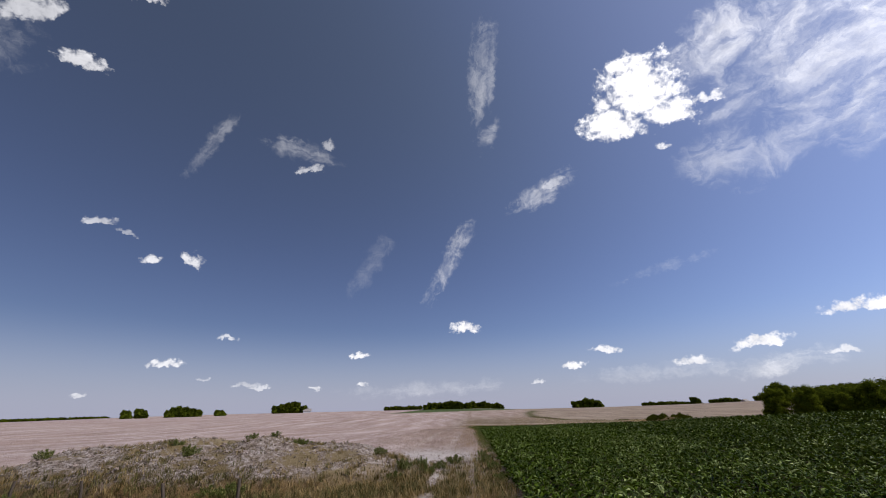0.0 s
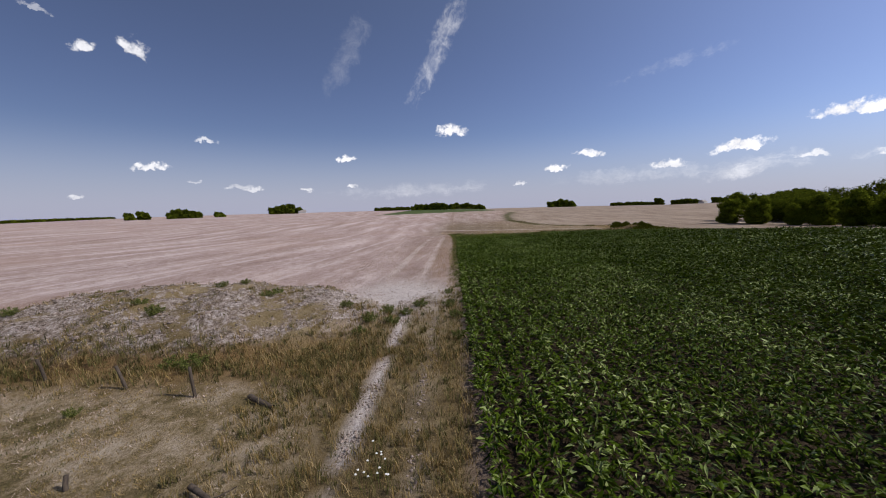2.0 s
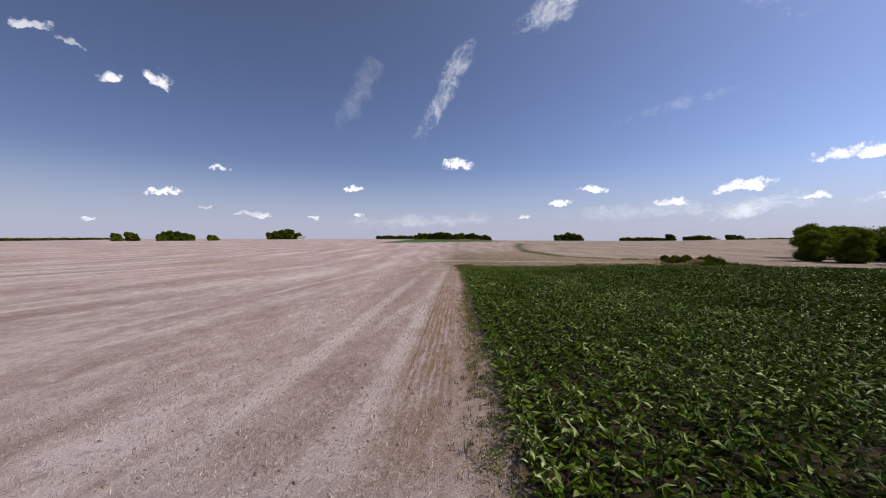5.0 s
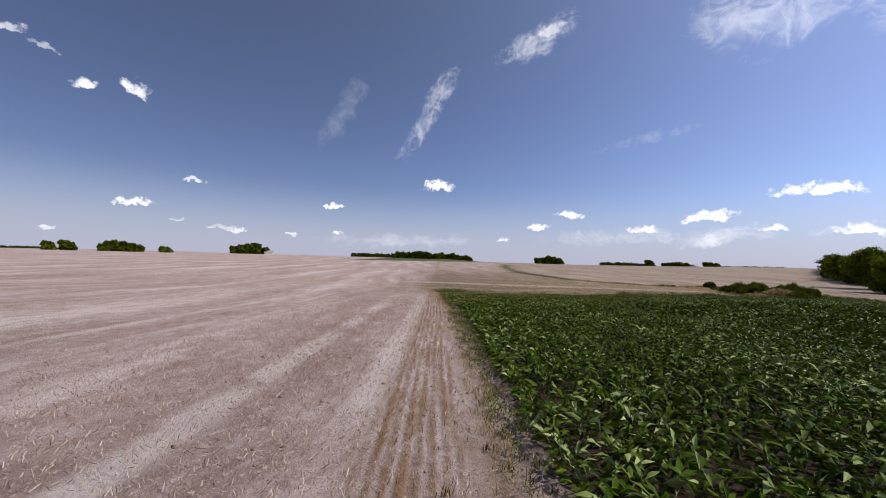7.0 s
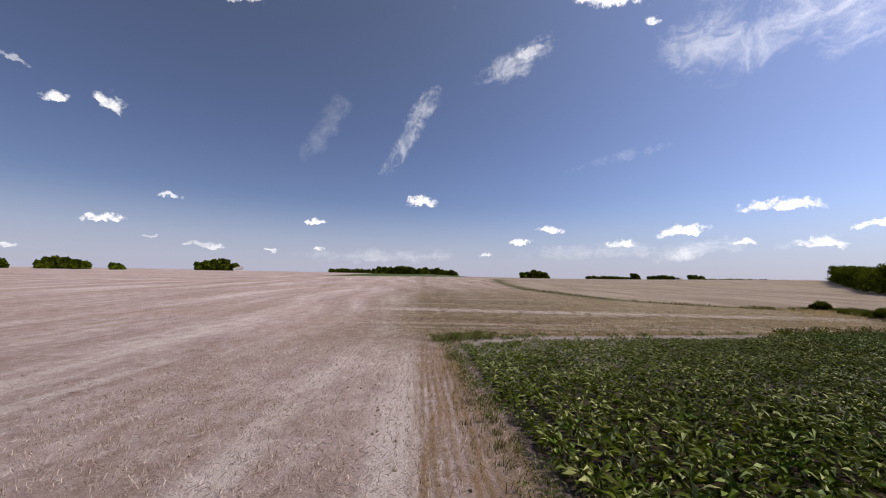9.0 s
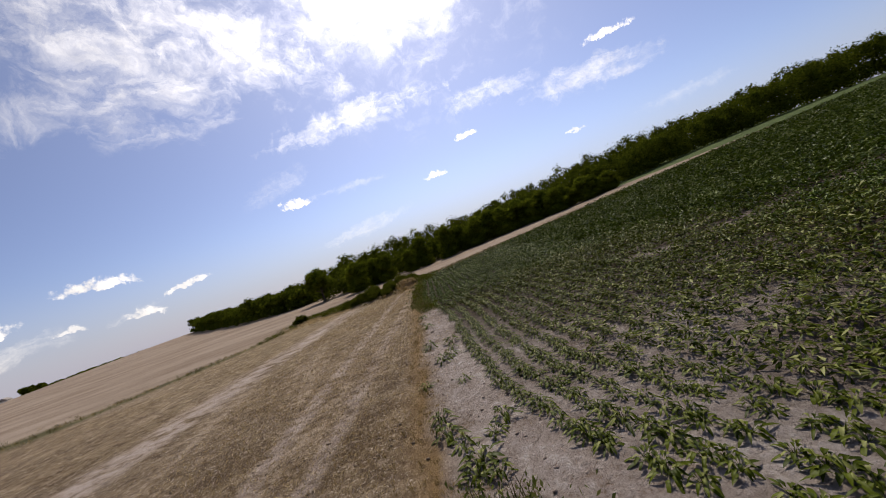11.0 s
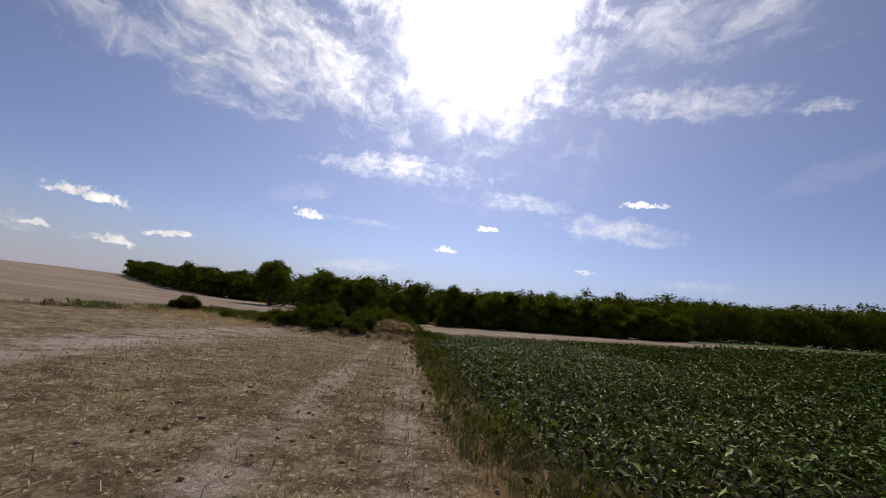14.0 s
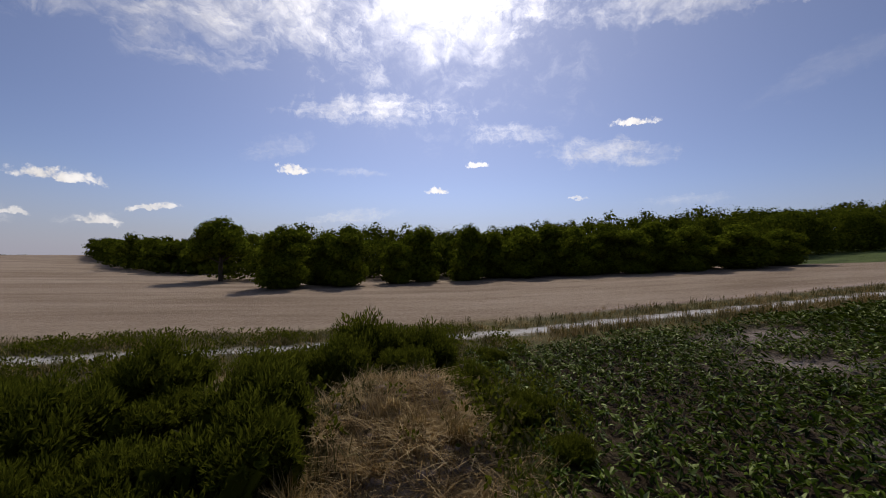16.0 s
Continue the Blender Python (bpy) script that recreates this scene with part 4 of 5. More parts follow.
def wood_mass(name, label, spots, size, per, mat=None, near=False):
    """A wood seen from outside: many crowns, in one mesh."""
    r = np.random.default_rng(len(name))
    vs, fs, k = [], [], 0
    for x, y, tall, wide, row in spots:
        z = float(height(x, y))
        share = min(1.0, max(0.42, 75 / math.hypot(x - 32, y - 70))) if near else 1.0
        lobes = [(x, y, z + tall * 0.66, wide, wide, tall * 0.32)]
        for i in range(4):
            a, o = r.uniform(0, 6.28), wide * r.uniform(0.3, 0.8)
            lobes.append((x + o * math.cos(a), y + o * math.sin(a), z + tall * r.uniform(0.55, 0.86), wide * 0.48, wide * 0.48, tall * r.uniform(0.12, 0.18)))
        if row == 0 or near:
            lobes.append((x + r.normal(0, wide * 0.3), y + r.normal(0, wide * 0.3), z + tall * 0.30, wide * 1.05, wide * 1.05, tall * 0.34))
        v, f = leaf_cloud(r, lobes, int(per * share * (1.0, 0.6, 0.45)[row]), size * share ** -0.5, 0.85)
        core = [(l[0], l[1], l[2] - l[5] * 0.06, l[3] * 0.84, l[4] * 0.84, l[5] * 0.84) for l in lobes] + [(x, y, z + tall * 0.22, wide * 1.1, wide * 1.1, tall * 0.24)]
        core_v, core_f = leaf_cloud(r, core, int(per * share) // 2, size * 2.1 * share ** -0.5, 0.95)      # the shaded inside of the crown
        core_v[:, 2] = np.maximum(core_v[:, 2], z)
        v, f = np.concatenate([v, core_v]), np.concatenate([f, core_f + len(v)])
        vs.append(v), fs.append(f + k)
        k += len(v)
    ob = new(name, mesh_of(name, np.concatenate(vs), np.concatenate(fs), mat or FARLEAF, True))
    return tagged(ob, label, "woodland", kind="stuff")


r = np.random.default_rng(11)


def belt(points, depth, gap, tall, wide, rise=0.03):
    out = []
    pts = np.array(points, float)
    seg = np.linalg.norm(np.diff(pts[:, :2], axis=0), axis=1)
    total = seg.sum()
    for d in np.arange(0, total, gap):
        s = np.interp(d, np.concatenate([[0], np.cumsum(seg)]), np.arange(len(pts)))
        i = min(int(s), len(pts) - 2)
        p = pts[i] + (pts[i + 1] - pts[i]) * (s - i)
        t = (pts[i + 1] - pts[i])[:2]
        nrm = np.array((t[1], -t[0])) / np.linalg.norm(t)
        for row in range(depth):
            q = p[:2] + nrm * (row * gap * 0.9) + r.normal(0, gap * 0.22, 2)
            out.append((q[0], q[1], tall * p[2] * r.uniform(0.85, 1.12) * (1 + rise * row), wide * r.uniform(0.8, 1.2), row))
    return out


wood_mass("wood_behind", "long dark green deciduous wood behind the edge trees", belt([(77, 96, 0.62), (74, 88, 0.62), (76, 74, 0.66), (80, 63, 0.74), (77, 52, 0.76), (76, 42, 0.74), (77, 30, 0.76), (81, 18, 0.84), (90, -10, 1.05), (95, -42, 1.25), (86, -110, 1.6), (62, -160, 1.8), (30, -190, 1.9), (-10, -200, 1.9)][::-1], 3, 3.7, 8.0, 2.8, 0.11), 0.100, 1350, near=True)
wood_mass("wood_north", "dark green wood beyond the pale field", belt([(86, 99, 0.60), (121, 135, 0.68), (159, 171, 0.74), (190, 200, 0.70)][::-1], 2, 4.4, 9.5, 3.4), 0.17, 800)
wood_mass("wood_hill", "tall dark green wood rising behind the edge trees", belt([(92, 106, 0.5), (100, 104, 0.66), (111, 97, 0.86), (120, 88, 1.0), (124, 68, 1.0), (122, 42, 0.95), (120, 10, 1.1), (124, -30, 1.2), (118, -90, 1.35)][::-1], 2, 4.6, 10.9, 3.6, 0.05), 0.15, 1000, near=True)

# far clumps and hedges on the horizon
r = np.random.default_rng(5)


def clump(label, x, y, span, tall, n):
    d = np.array((y, -x)) / math.hypot(x, y)
    spots = []
    for i in range(n):
        q = (i + 0.5) / n - 0.5
        spots.append((x + d[0] * q * span + r.normal(0, 1), y + d[1] * q * span + r.normal(0, 1), tall * (1 - (2.3 if n < 8 else 1.2) * q * q) * r.uniform(0.8 if n < 8 else 0.55, 1.1), span / n * 0.62, 0))
    return wood_mass("tree_clump", label, spots, 0.0022 * math.hypot(x, y) + 0.15, 300)


def at(az, d):
    return d * math.sin(radians(az)), d * math.cos(radians(az))


clump("small round clump of far dark trees", *at(-42.0, 345), 12, 6.5, 3)
clump("far clump of dark field trees", *at(-37.7, 345), 21, 7.2, 6)
clump("single far field tree", *at(-33.5, 345), 5, 4.0, 1)
clump("far rounded copse beside a low roof", *at(-25.3, 400), 28, 10.5, 6)
clump("far dark hedge of trees beyond a green field", *at(-3.2, 380), 46, 6.8, 12)
clump("far dark trees beyond a green field", *at(1.8, 400), 40, 6.0, 10)
clump("thin far hedge on the horizon", *at(-9.8, 400), 34, 2.6, 12)
clump("small far copse on the pale field", *at(16.3, 700), 44, 15.0, 5)
clump("far low hedge on the horizon", *at(26.0, 640), 60, 3.4, 14)
clump("far field tree on the horizon", *at(29.2, 640), 9, 10.0, 2)
clump("far row of trees on the horizon", *at(32.2, 640), 34, 7.5, 7)
clump("far field tree above a white farm", *at(35.8, 640), 15, 10.0, 2)
clump("far low hedge beyond the pale field", *at(41.0, 640), 90, 3.2, 18)
clump("long far dark wood on the horizon", *at(-53.0, 640), 190, 0.7, 34)


def house(x, y, turn, wide, deep, tall, label):
    root = empty("farmhouse", label, "house")
    bm = bmesh.new()
    bmesh.ops.create_cube(bm, size=1, matrix=Matrix.Translation((0, 0, tall / 2)) @ Matrix.Diagonal((wide, deep, tall, 1)))
    part("wall", bm, WHITEWASH, root)
    bm = bmesh.new()
    a, b, e = wide / 2 + 0.4, deep / 2 + 0.4, tall
    pts = [bm.verts.new(p) for p in ((-a, -b, e), (a, -b, e), (a, b, e), (-a, b, e), (-a, 0, e + deep * 0.4), (a, 0, e + deep * 0.4))]
    for f in ((0, 1, 5, 4), (2, 3, 4, 5), (0, 4, 3), (1, 2, 5), (0, 3, 2, 1)):
        bm.faces.new([pts[i] for i in f])
    part("roof", bm, TILE, root)
    root.matrix_world = pose(x, y, float(height(x, y)), 0, 0, turn)


house(*at(-23.2, 398), 20, 7, 5, 1.6, "low pale farmhouse beside a copse")
house(*at(34.0, 640), 35, 11, 7, 3.2, "white farm building on the far horizon")


# ---- grass, straw and rubble ----
def tuft(seed, blades, tall, spread, lean, wide, bent=True):
    """A tuft of blades; a bent blade is two quads, a straight one a single quad."""
    r = np.random.default_rng(seed)
    vs, fs = [], []
    for i in range(blades):
        a, t = r.uniform(0, 6.28), tall * r.uniform(0.55, 1.15)
        b = r.uniform(0.1, 1.0) * lean * t
        o = np.array((math.cos(a + 2), math.sin(a + 2), 0)) * spread * r.uniform(0, 1)
        d, s = np.array((math.cos(a), math.sin(a), 0)), np.array((-math.sin(a), math.cos(a), 0)) * wide
        k = len(vs)
        if not bent:
            vs += [o - s, o + s, o + d * b + (0, 0, t) + s * 0.6, o + d * b + (0, 0, t) - s * 0.6]
            fs += [(k, k + 1, k + 2, k + 3)]
            continue
        vs += [o - s, o + s, o + d * b * 0.35 + (0, 0, t * 0.6) + s * 0.8, o + d * b * 0.35 + (0, 0, t * 0.6) - s * 0.8, o + d * b + (0, 0, t) + s * 0.15, o + d * b + (0, 0, t) - s * 0.15]
        fs += [(k, k + 1, k + 2, k + 3), (k + 3, k + 2, k + 4, k + 5)]
    return np.array(vs), np.array(fs)


def sprinkle(name, label, category, mat, pts, template, size, seeds=4, lift=0.0):
    """Many tufts on the ground in one mesh."""
    which = rng.integers(0, seeds, len(pts))
    vs, fs, k = [], [], 0
    for s in range(seeds):
        q = pts[which == s]
        tv, tf = template(s)
        sz = rng.uniform(size[0], size[1], len(q))
        v, f = scatter(tv, tf, np.column_stack([q, height(q[:, 0], q[:, 1]) + lift]), rng.uniform(0, 6.28, len(q)), sz)
        vs.append(v), fs.append(f + k)
        k += len(v)
    ob = new(name, mesh_of(name, np.concatenate(vs), np.concatenate(fs), mat, True))
    return tagged(ob, label, category, kind="stuff")


def spots(n, x0, x1, y0, y1, weight):
    """Random places in a rectangle, kept by their weight."""
    p = np.column_stack([rng.uniform(x0, x1, n), rng.uniform(y0, y1, n)])
    return p[rng.random(n) < weight(p[:, 0], p[:, 1])]


def part_of(zone, k):
    return lambda x, y: zones(x, y)[zone][:, k]


def ruts(x, y):
    a = zones(x, y)[0]
    return a[:, 1] * np.clip(1 - 1.3 * a[:, 2], 0.03, 1) * (1 - a[:, 0]) * (0.35 + 0.65 * smooth(wobble(x, y, 1.1, 6), -0.5, 0.4))


lane_grass = spots(9000, -4.0, 1.4, 0.5, 19, ruts)
split = rng.random(len(lane_grass))
sprinkle("dry_grass", "tall dry tan grass between chalky wheel ruts", "grass", HAY, lane_grass[split < 0.48], lambda s: tuft(10 + s, 9, 0.19, 0.12, 1.1, 0.005), (0.4, 1.25))
sprinkle("green_grass", "green grass between chalky wheel ruts", "grass", REED, lane_grass[split >= 0.48], lambda s: tuft(20 + s, 9, 0.18, 0.12, 1.1, 0.006), (0.4, 1.2))
hem = spots(7500, -19, -1.6, 8.2, 12.9, lambda x, y: np.exp(-((y - 10.55 - 0.06 * (x + 6)) / 0.75) ** 2))
split = wobble(hem[:, 0], hem[:, 1], 0.9, 2) + rng.normal(0, 0.3, len(hem))
sprinkle("dry_grass", "rusty dry grass along a fence line", "grass", HAY, hem[split < -0.2], lambda s: tuft(30 + s, 8, 0.19, 0.12, 1.0, 0.006), (0.5, 1.2))
sprinkle("green_grass", "rank green grass along a fence line", "grass", REED, hem[split >= -0.2], lambda s: tuft(40 + s, 9, 0.21, 0.12, 0.9, 0.006), (0.5, 1.2))
mown = spots(24000, -22, -2.2, 1.5, 9.6, lambda x, y: zones(x, y)[2][:, 1] * (0.25 + 0.75 * smooth(wobble(x, y, 0.9, 9), -0.4, 0.5)))
split = wobble(mown[:, 0], mown[:, 1], 0.8, 4) + rng.normal(0, 0.45, len(mown))
for lab, mat, pick in (("short parched grass of a mown meadow", HAY, split < 0.15), ("bleached straw-coloured grass of a mown meadow", STRAW, (split >= 0.15) & (split < 0.5)), ("patchy green grass of a mown meadow", REED, split >= 0.5)):
    sprinkle("mown_grass", lab, "grass", mat, mown[pick], lambda s: tuft(50 + s, 6, 0.045, 0.12, 2.4, 0.005, False), (0.4, 1.2))
edge = spots(9500, -1.2, 1.4, 12, 66, lambda x, y: np.exp(-((x - edge_west(y) + 0.3) / 0.3) ** 2))
split = wobble(edge[:, 0], edge[:, 1], 0.5, 3) + rng.normal(0, 0.4, len(edge))
sprinkle("dry_grass", "dry tan grass along a beet field's edge", "grass", HAY, edge[split < 0.0], lambda s: tuft(60 + s, 8, 0.09, 0.12, 1.9, 0.005), (0.4, 1.2))
sprinkle("green_grass", "green grass along a beet field's edge", "grass", REED, edge[split >= 0.0], lambda s: tuft(70 + s, 8, 0.10, 0.12, 1.9, 0.006), (0.4, 1.2))
low = spots(5200, -1.0, 1.5, 19, 66.5, lambda x, y: np.exp(-((x - edge_west(y) + 0.12) / 0.26) ** 2) * (0.45 + 0.55 * smooth(wobble(x, y, 0.9, 31), -0.4, 0.3)))


def sprig(seed):
    """A low leafy clump of small upright leaves."""
    r = np.random.default_rng(seed)
    m = 30
    c = np.column_stack([r.normal(0, 0.13, m), r.normal(0, 0.13, m), r.uniform(0.02, 0.26, m)])
    g = np.column_stack([r.normal(0, 0.5, m), r.normal(0, 0.5, m), r.uniform(0.3, 1.0, m)])
    g /= np.linalg.norm(g, axis=1)[:, None]
    s = np.cross(g, r.normal(size=(m, 3)))
    s /= np.linalg.norm(s, axis=1)[:, None]
    k = r.uniform(0.05, 0.12, m)[:, None]
    return np.stack([c, c + g * k * 0.5 + s * k * 0.22, c + g * k, c + g * k * 0.5 - s * k * 0.22], 1).reshape(-1, 3), np.arange(m * 4).reshape(-1, 4)


sprinkle("low_weeds", "low dull green weeds along a beet field's edge", "weeds", WEED, low, lambda s: sprig(180 + s), (0.25, 0.6))
sprinkle("dry_grass", "low rusty grass between stubble and bare soil", "grass", HAY, spots(9000, 0.5, 34, 66, 73.5, lambda x, y: np.exp(-((y - brown_line(x)) / 0.26) ** 2) * smooth(x, 0.5, 3)), lambda s: tuft(80 + s, 9, 0.09, 0.10, 1.2, 0.005), (0.4, 1.3))
sprinkle("green_grass", "rank green weeds along a beet field's edge", "grass", WEED, spots(9000, 15, 37, 67.5, 72.5, lambda x, y: np.exp(-((y - edge_north(x) - 0.35) / 0.38) ** 2) * smooth(x, 15, 20) * (0.3 + 0.7 * smooth(wobble(x, y, 0.8, 41), -0.5, 0.3))), lambda s: tuft(85 + s, 12, 0.17, 0.15, 1.2, 0.005), (0.5, 1.3))
verge = spots(30000, 14, 54, 20, 120, lambda x, y: part_of(1, 3)(x, y) * (1 - part_of(2, 0)(x, y)) * np.where(y > 88, 0.5, 1) * np.where(y < 60, 0.9, 1))
split = wobble(verge[:, 0], verge[:, 1], 0.6, 2) + rng.normal(0, 0.35, len(verge))
sprinkle("dry_grass", "straw-coloured grass beside a chalk lane", "grass", HAY, verge[split < -0.25], lambda s: tuft(90 + s, 9, 0.24, 0.16, 1.0, 0.008), (0.4, 1.1))
sprinkle("green_grass", "dark rank grass and weeds beside a chalk lane", "grass", REED, verge[split >= -0.25], lambda s: tuft(95 + s, 10, 0.26, 0.16, 1.0, 0.009), (0.4, 1.15))

shoulder = spots(22000, 38, 54, 15, 67.5, lambda x, y: np.exp(-((x - lane(y) + 1.0) / 0.42) ** 2) * (0.4 + 0.6 * smooth(wobble(x, y, 0.5, 14), -0.4, 0.3)))
sprinkle("dry_grass", "tall tawny grass on a chalk lane's shoulder", "grass", HAY, shoulder[::2], lambda s: tuft(190 + s, 10, 0.42, 0.20, 1.0, 0.008), (0.5, 1.2))
sprinkle("green_grass", "tall green grass on a chalk lane's shoulder", "grass", REED, shoulder[1::2], lambda s: tuft(195 + s, 10, 0.42, 0.20, 1.0, 0.008), (0.5, 1.2))

rim = spots(16000, 36, 54, 15, 86, lambda x, y: np.maximum(np.exp(-((x - lane(y) - 1.0) / 0.45) ** 2), 0.7 * np.exp(-((x - lane(y) + 1.3) / 0.4) ** 2)) * (0.5 + 0.5 * smooth(wobble(x, y, 0.7, 16), -0.4, 0.3)))
split = wobble(rim[:, 0], rim[:, 1], 0.35, 8) + rng.normal(0, 0.35, len(rim))
sprinkle("dry_grass", "golden dry grass matted along a chalk lane", "grass", HAY, rim[split < 0.1], lambda s: tuft(220 + s, 9, 0.22, 0.22, 1.5, 0.009), (0.5, 1.2))
sprinkle("green_grass", "olive grass matted along a chalk lane", "grass", REED, rim[split >= 0.1], lambda s: tuft(225 + s, 9, 0.24, 0.22, 1.4, 0.009), (0.5, 1.2))


def stubble_at(x, y):
    a, b, c = zones(x, y)
    return np.clip(1 - a.max(1) - b.max(1) - c[:, 0] - c[:, 1], 0, 1)


# loose straw, thickest below the flight
chip = (np.array([(-0.5, -0.035, 0.0), (0.5, -0.03, 0.05), (0.5, 0.03, 0.06), (-0.5, 0.035, 0.01)]), np.array([(0, 1, 2, 3)]))
loose = np.concatenate([spots(170000, -10, 1.2, 17, 68, lambda x, y: stubble_at(x, y) * (1 - 0.7 * np.exp(-((x + 0.15) / 0.55) ** 2)) * np.exp(-((x + 1.0) / 4.5) ** 2) * (0.45 + 0.55 * smooth(wobble(x, y, 0.5, 7), -0.4, 0.5))),
                        spots(115000, -2, 34, 66, 82, lambda x, y: 0.95 * stubble_at(x, y) * np.exp(-((y - 71.5) / 4.5) ** 2) * (0.35 + 0.65 * smooth(wobble(x, y, 0.45, 5), -0.4, 0.5))),
                        spots(9000, 0.6, 33, 66, 71, lambda x, y: part_of(0, 2)(x, y) * 0.8)])
tv, tf = chip
golden = (loose[:, 1] > 68.2) & (rng.random(len(loose)) < 0.72)
for lab, mat, q in (("chopped pale straw lying on the stubble", STRAW, loose[~golden]), ("chopped golden straw lying on brown earth", GOLD, loose[golden])):
    v, f = scatter(tv, tf, np.column_stack([q, height(q[:, 0], q[:, 1]) + 0.012]), rng.uniform(0, 6.28, len(q)), np.column_stack([rng.uniform(0.02, 0.075, len(q)), rng.uniform(0.05, 0.12, len(q)), rng.uniform(0.1, 1.0, len(q))]))
    tagged(new("loose_straw", mesh_of("loose_straw", v, f, mat, True)), lab, "straw", kind="stuff")


# standing stubble in its drill rows
def drill(along_y):
    pts = []
    for i in range(46):
        if along_y:
            q = np.arange(19, 66, 0.075)
            pts.append(np.stack([np.full_like(q, 0.2 - i * 0.15) + edge_west(q) * 0.6 - 0.6, q], -1))
        else:
            q = np.arange(0, 34, 0.075)
            pts.append(np.stack([q, brown_line(q) + 0.3 + i * 0.15], -1))
    p = np.concatenate(pts) + rng.normal(0, 0.018, (sum(map(len, pts)), 2))
    return p[rng.random(len(p)) < 0.62 * stubble_at(p[:, 0], p[:, 1]) * (0.45 + 0.55 * smooth(wobble(p[:, 0], p[:, 1], 0.8, 11), -0.5, 0.4))]


stalks = np.concatenate([drill(True), drill(False)])
split = rng.random(len(stalks)) + 0.45 - 0.75 * ((stalks[:, 1] > 67) | (np.abs(stalks[:, 0] + 0.15) < 0.0) | (np.abs(stalks[:, 0] + 0.38) < 0.5))
sprinkle("stubble", "short cut brown stalks in drill rows", "stubble", HAY, stalks[split < 0.5], lambda s: tuft(110 + s, 3, 0.08, 0.03, 0.7, 0.004, False), (0.4, 1.1))
sprinkle("stubble", "short cut pale straw stalks in drill rows", "stubble", STRAW, stalks[split >= 0.5], lambda s: tuft(115 + s, 3, 0.07, 0.03, 1.0, 0.004, False), (0.4, 1.15))


def rock(seed):
    r = np.random.default_rng(seed)
    bm = bmesh.new()
    bmesh.ops.create_icosphere(bm, subdivisions=1, radius=1)
    v = np.array([q.co[:] for q in bm.verts]) * (1 + r.normal(0, 0.26, (len(bm.verts), 1))) * (1, 0.75, 0.6)
    f = np.array([[q.index for q in p.verts] for p in bm.faces])
    bm.free()
    return v, f


heap_spots = spots(8500, -19.5, -1.5, 9.8, 20, lambda x, y: zones(x, y)[1][:, 2] * (0.35 + 0.65 * smooth(wobble(x, y, 1.0, 12), -0.5, 0.4)))
sprinkle("rubble", "pale chalky clods and stones on a heap", "rubble", STONE, heap_spots, lambda s: rock(s), (0.012, 0.05))
sprinkle("rubble", "large chalky clods bedded in a heap", "rubble", STONE, heap_spots[::17], lambda s: rock(60 + s), (0.04, 0.10))
skirt_grass = spots(3600, -19, -2, 10.8, 13.0, lambda x, y: zones(x, y)[0][:, 1] * (0.4 + 0.6 * smooth(wobble(x, y, 0.9, 17), -0.4, 0.4)) * (1 - zones(x, y)[1][:, 2]))
sprinkle("dry_grass", "rusty dry grass below a rubble heap", "grass", HAY, skirt_grass[::2], lambda s: tuft(200 + s, 8, 0.16, 0.12, 1.2, 0.005), (0.4, 1.3))
sprinkle("green_grass", "dull green grass below a rubble heap", "grass", REED, skirt_grass[1::3], lambda s: tuft(205 + s, 8, 0.16, 0.12, 1.2, 0.006), (0.4, 1.3))
heap_grass = spots(7500, -19.5, -1.5, 9.8, 20, lambda x, y: zones(x, y)[1][:, 2] * (0.12 + smooth(wobble(x, y, 0.8, 3), -0.1, 0.4)))
sprinkle("green_grass", "sparse green grass on a rubble heap", "grass", REED, heap_grass[1::3], lambda s: tuft(125 + s, 9, 0.13, 0.12, 1.1, 0.006), (0.4, 1.3))
sprinkle("dry_grass", "sparse dry grass on a rubble heap", "grass", HAY, heap_grass[::2], lambda s: tuft(120 + s, 8, 0.12, 0.10, 1.1, 0.005), (0.4, 1.3))
sprinkle("clod", "loose crumbs of pale earth on the soil", "clods", STONE, np.concatenate([spots(2500, 0.6, 30, 64, 71, lambda x, y: part_of(0, 2)(x, y)), spots(1800, -8, 1, 14, 23, lambda x, y: part_of(0, 2)(x, y)), spots(5000, -1.8, 0.4, 1, 17, lambda x, y: part_of(0, 2)(x, y))]), lambda s: rock(20 + s), (0.012, 0.045))
EARTH = plain_material("dry_earth", (0.15, 0.105, 0.066), (0.34, 0.26, 0.185), 9, 0.95, 0.6)
sprinkle("clod", "brown crumbs of earth between the stubble", "clods", EARTH, np.concatenate([spots(900, -6, 1, 18, 66, lambda x, y: stubble_at(x, y) * np.exp(-((x + 1) / 3) ** 2)), spots(4200, 0, 34, 68, 80, lambda x, y: stubble_at(x, y) * np.exp(-((y - 71.5) / 3.5) ** 2))]), lambda s: rock(30 + s), (0.012, 0.04))


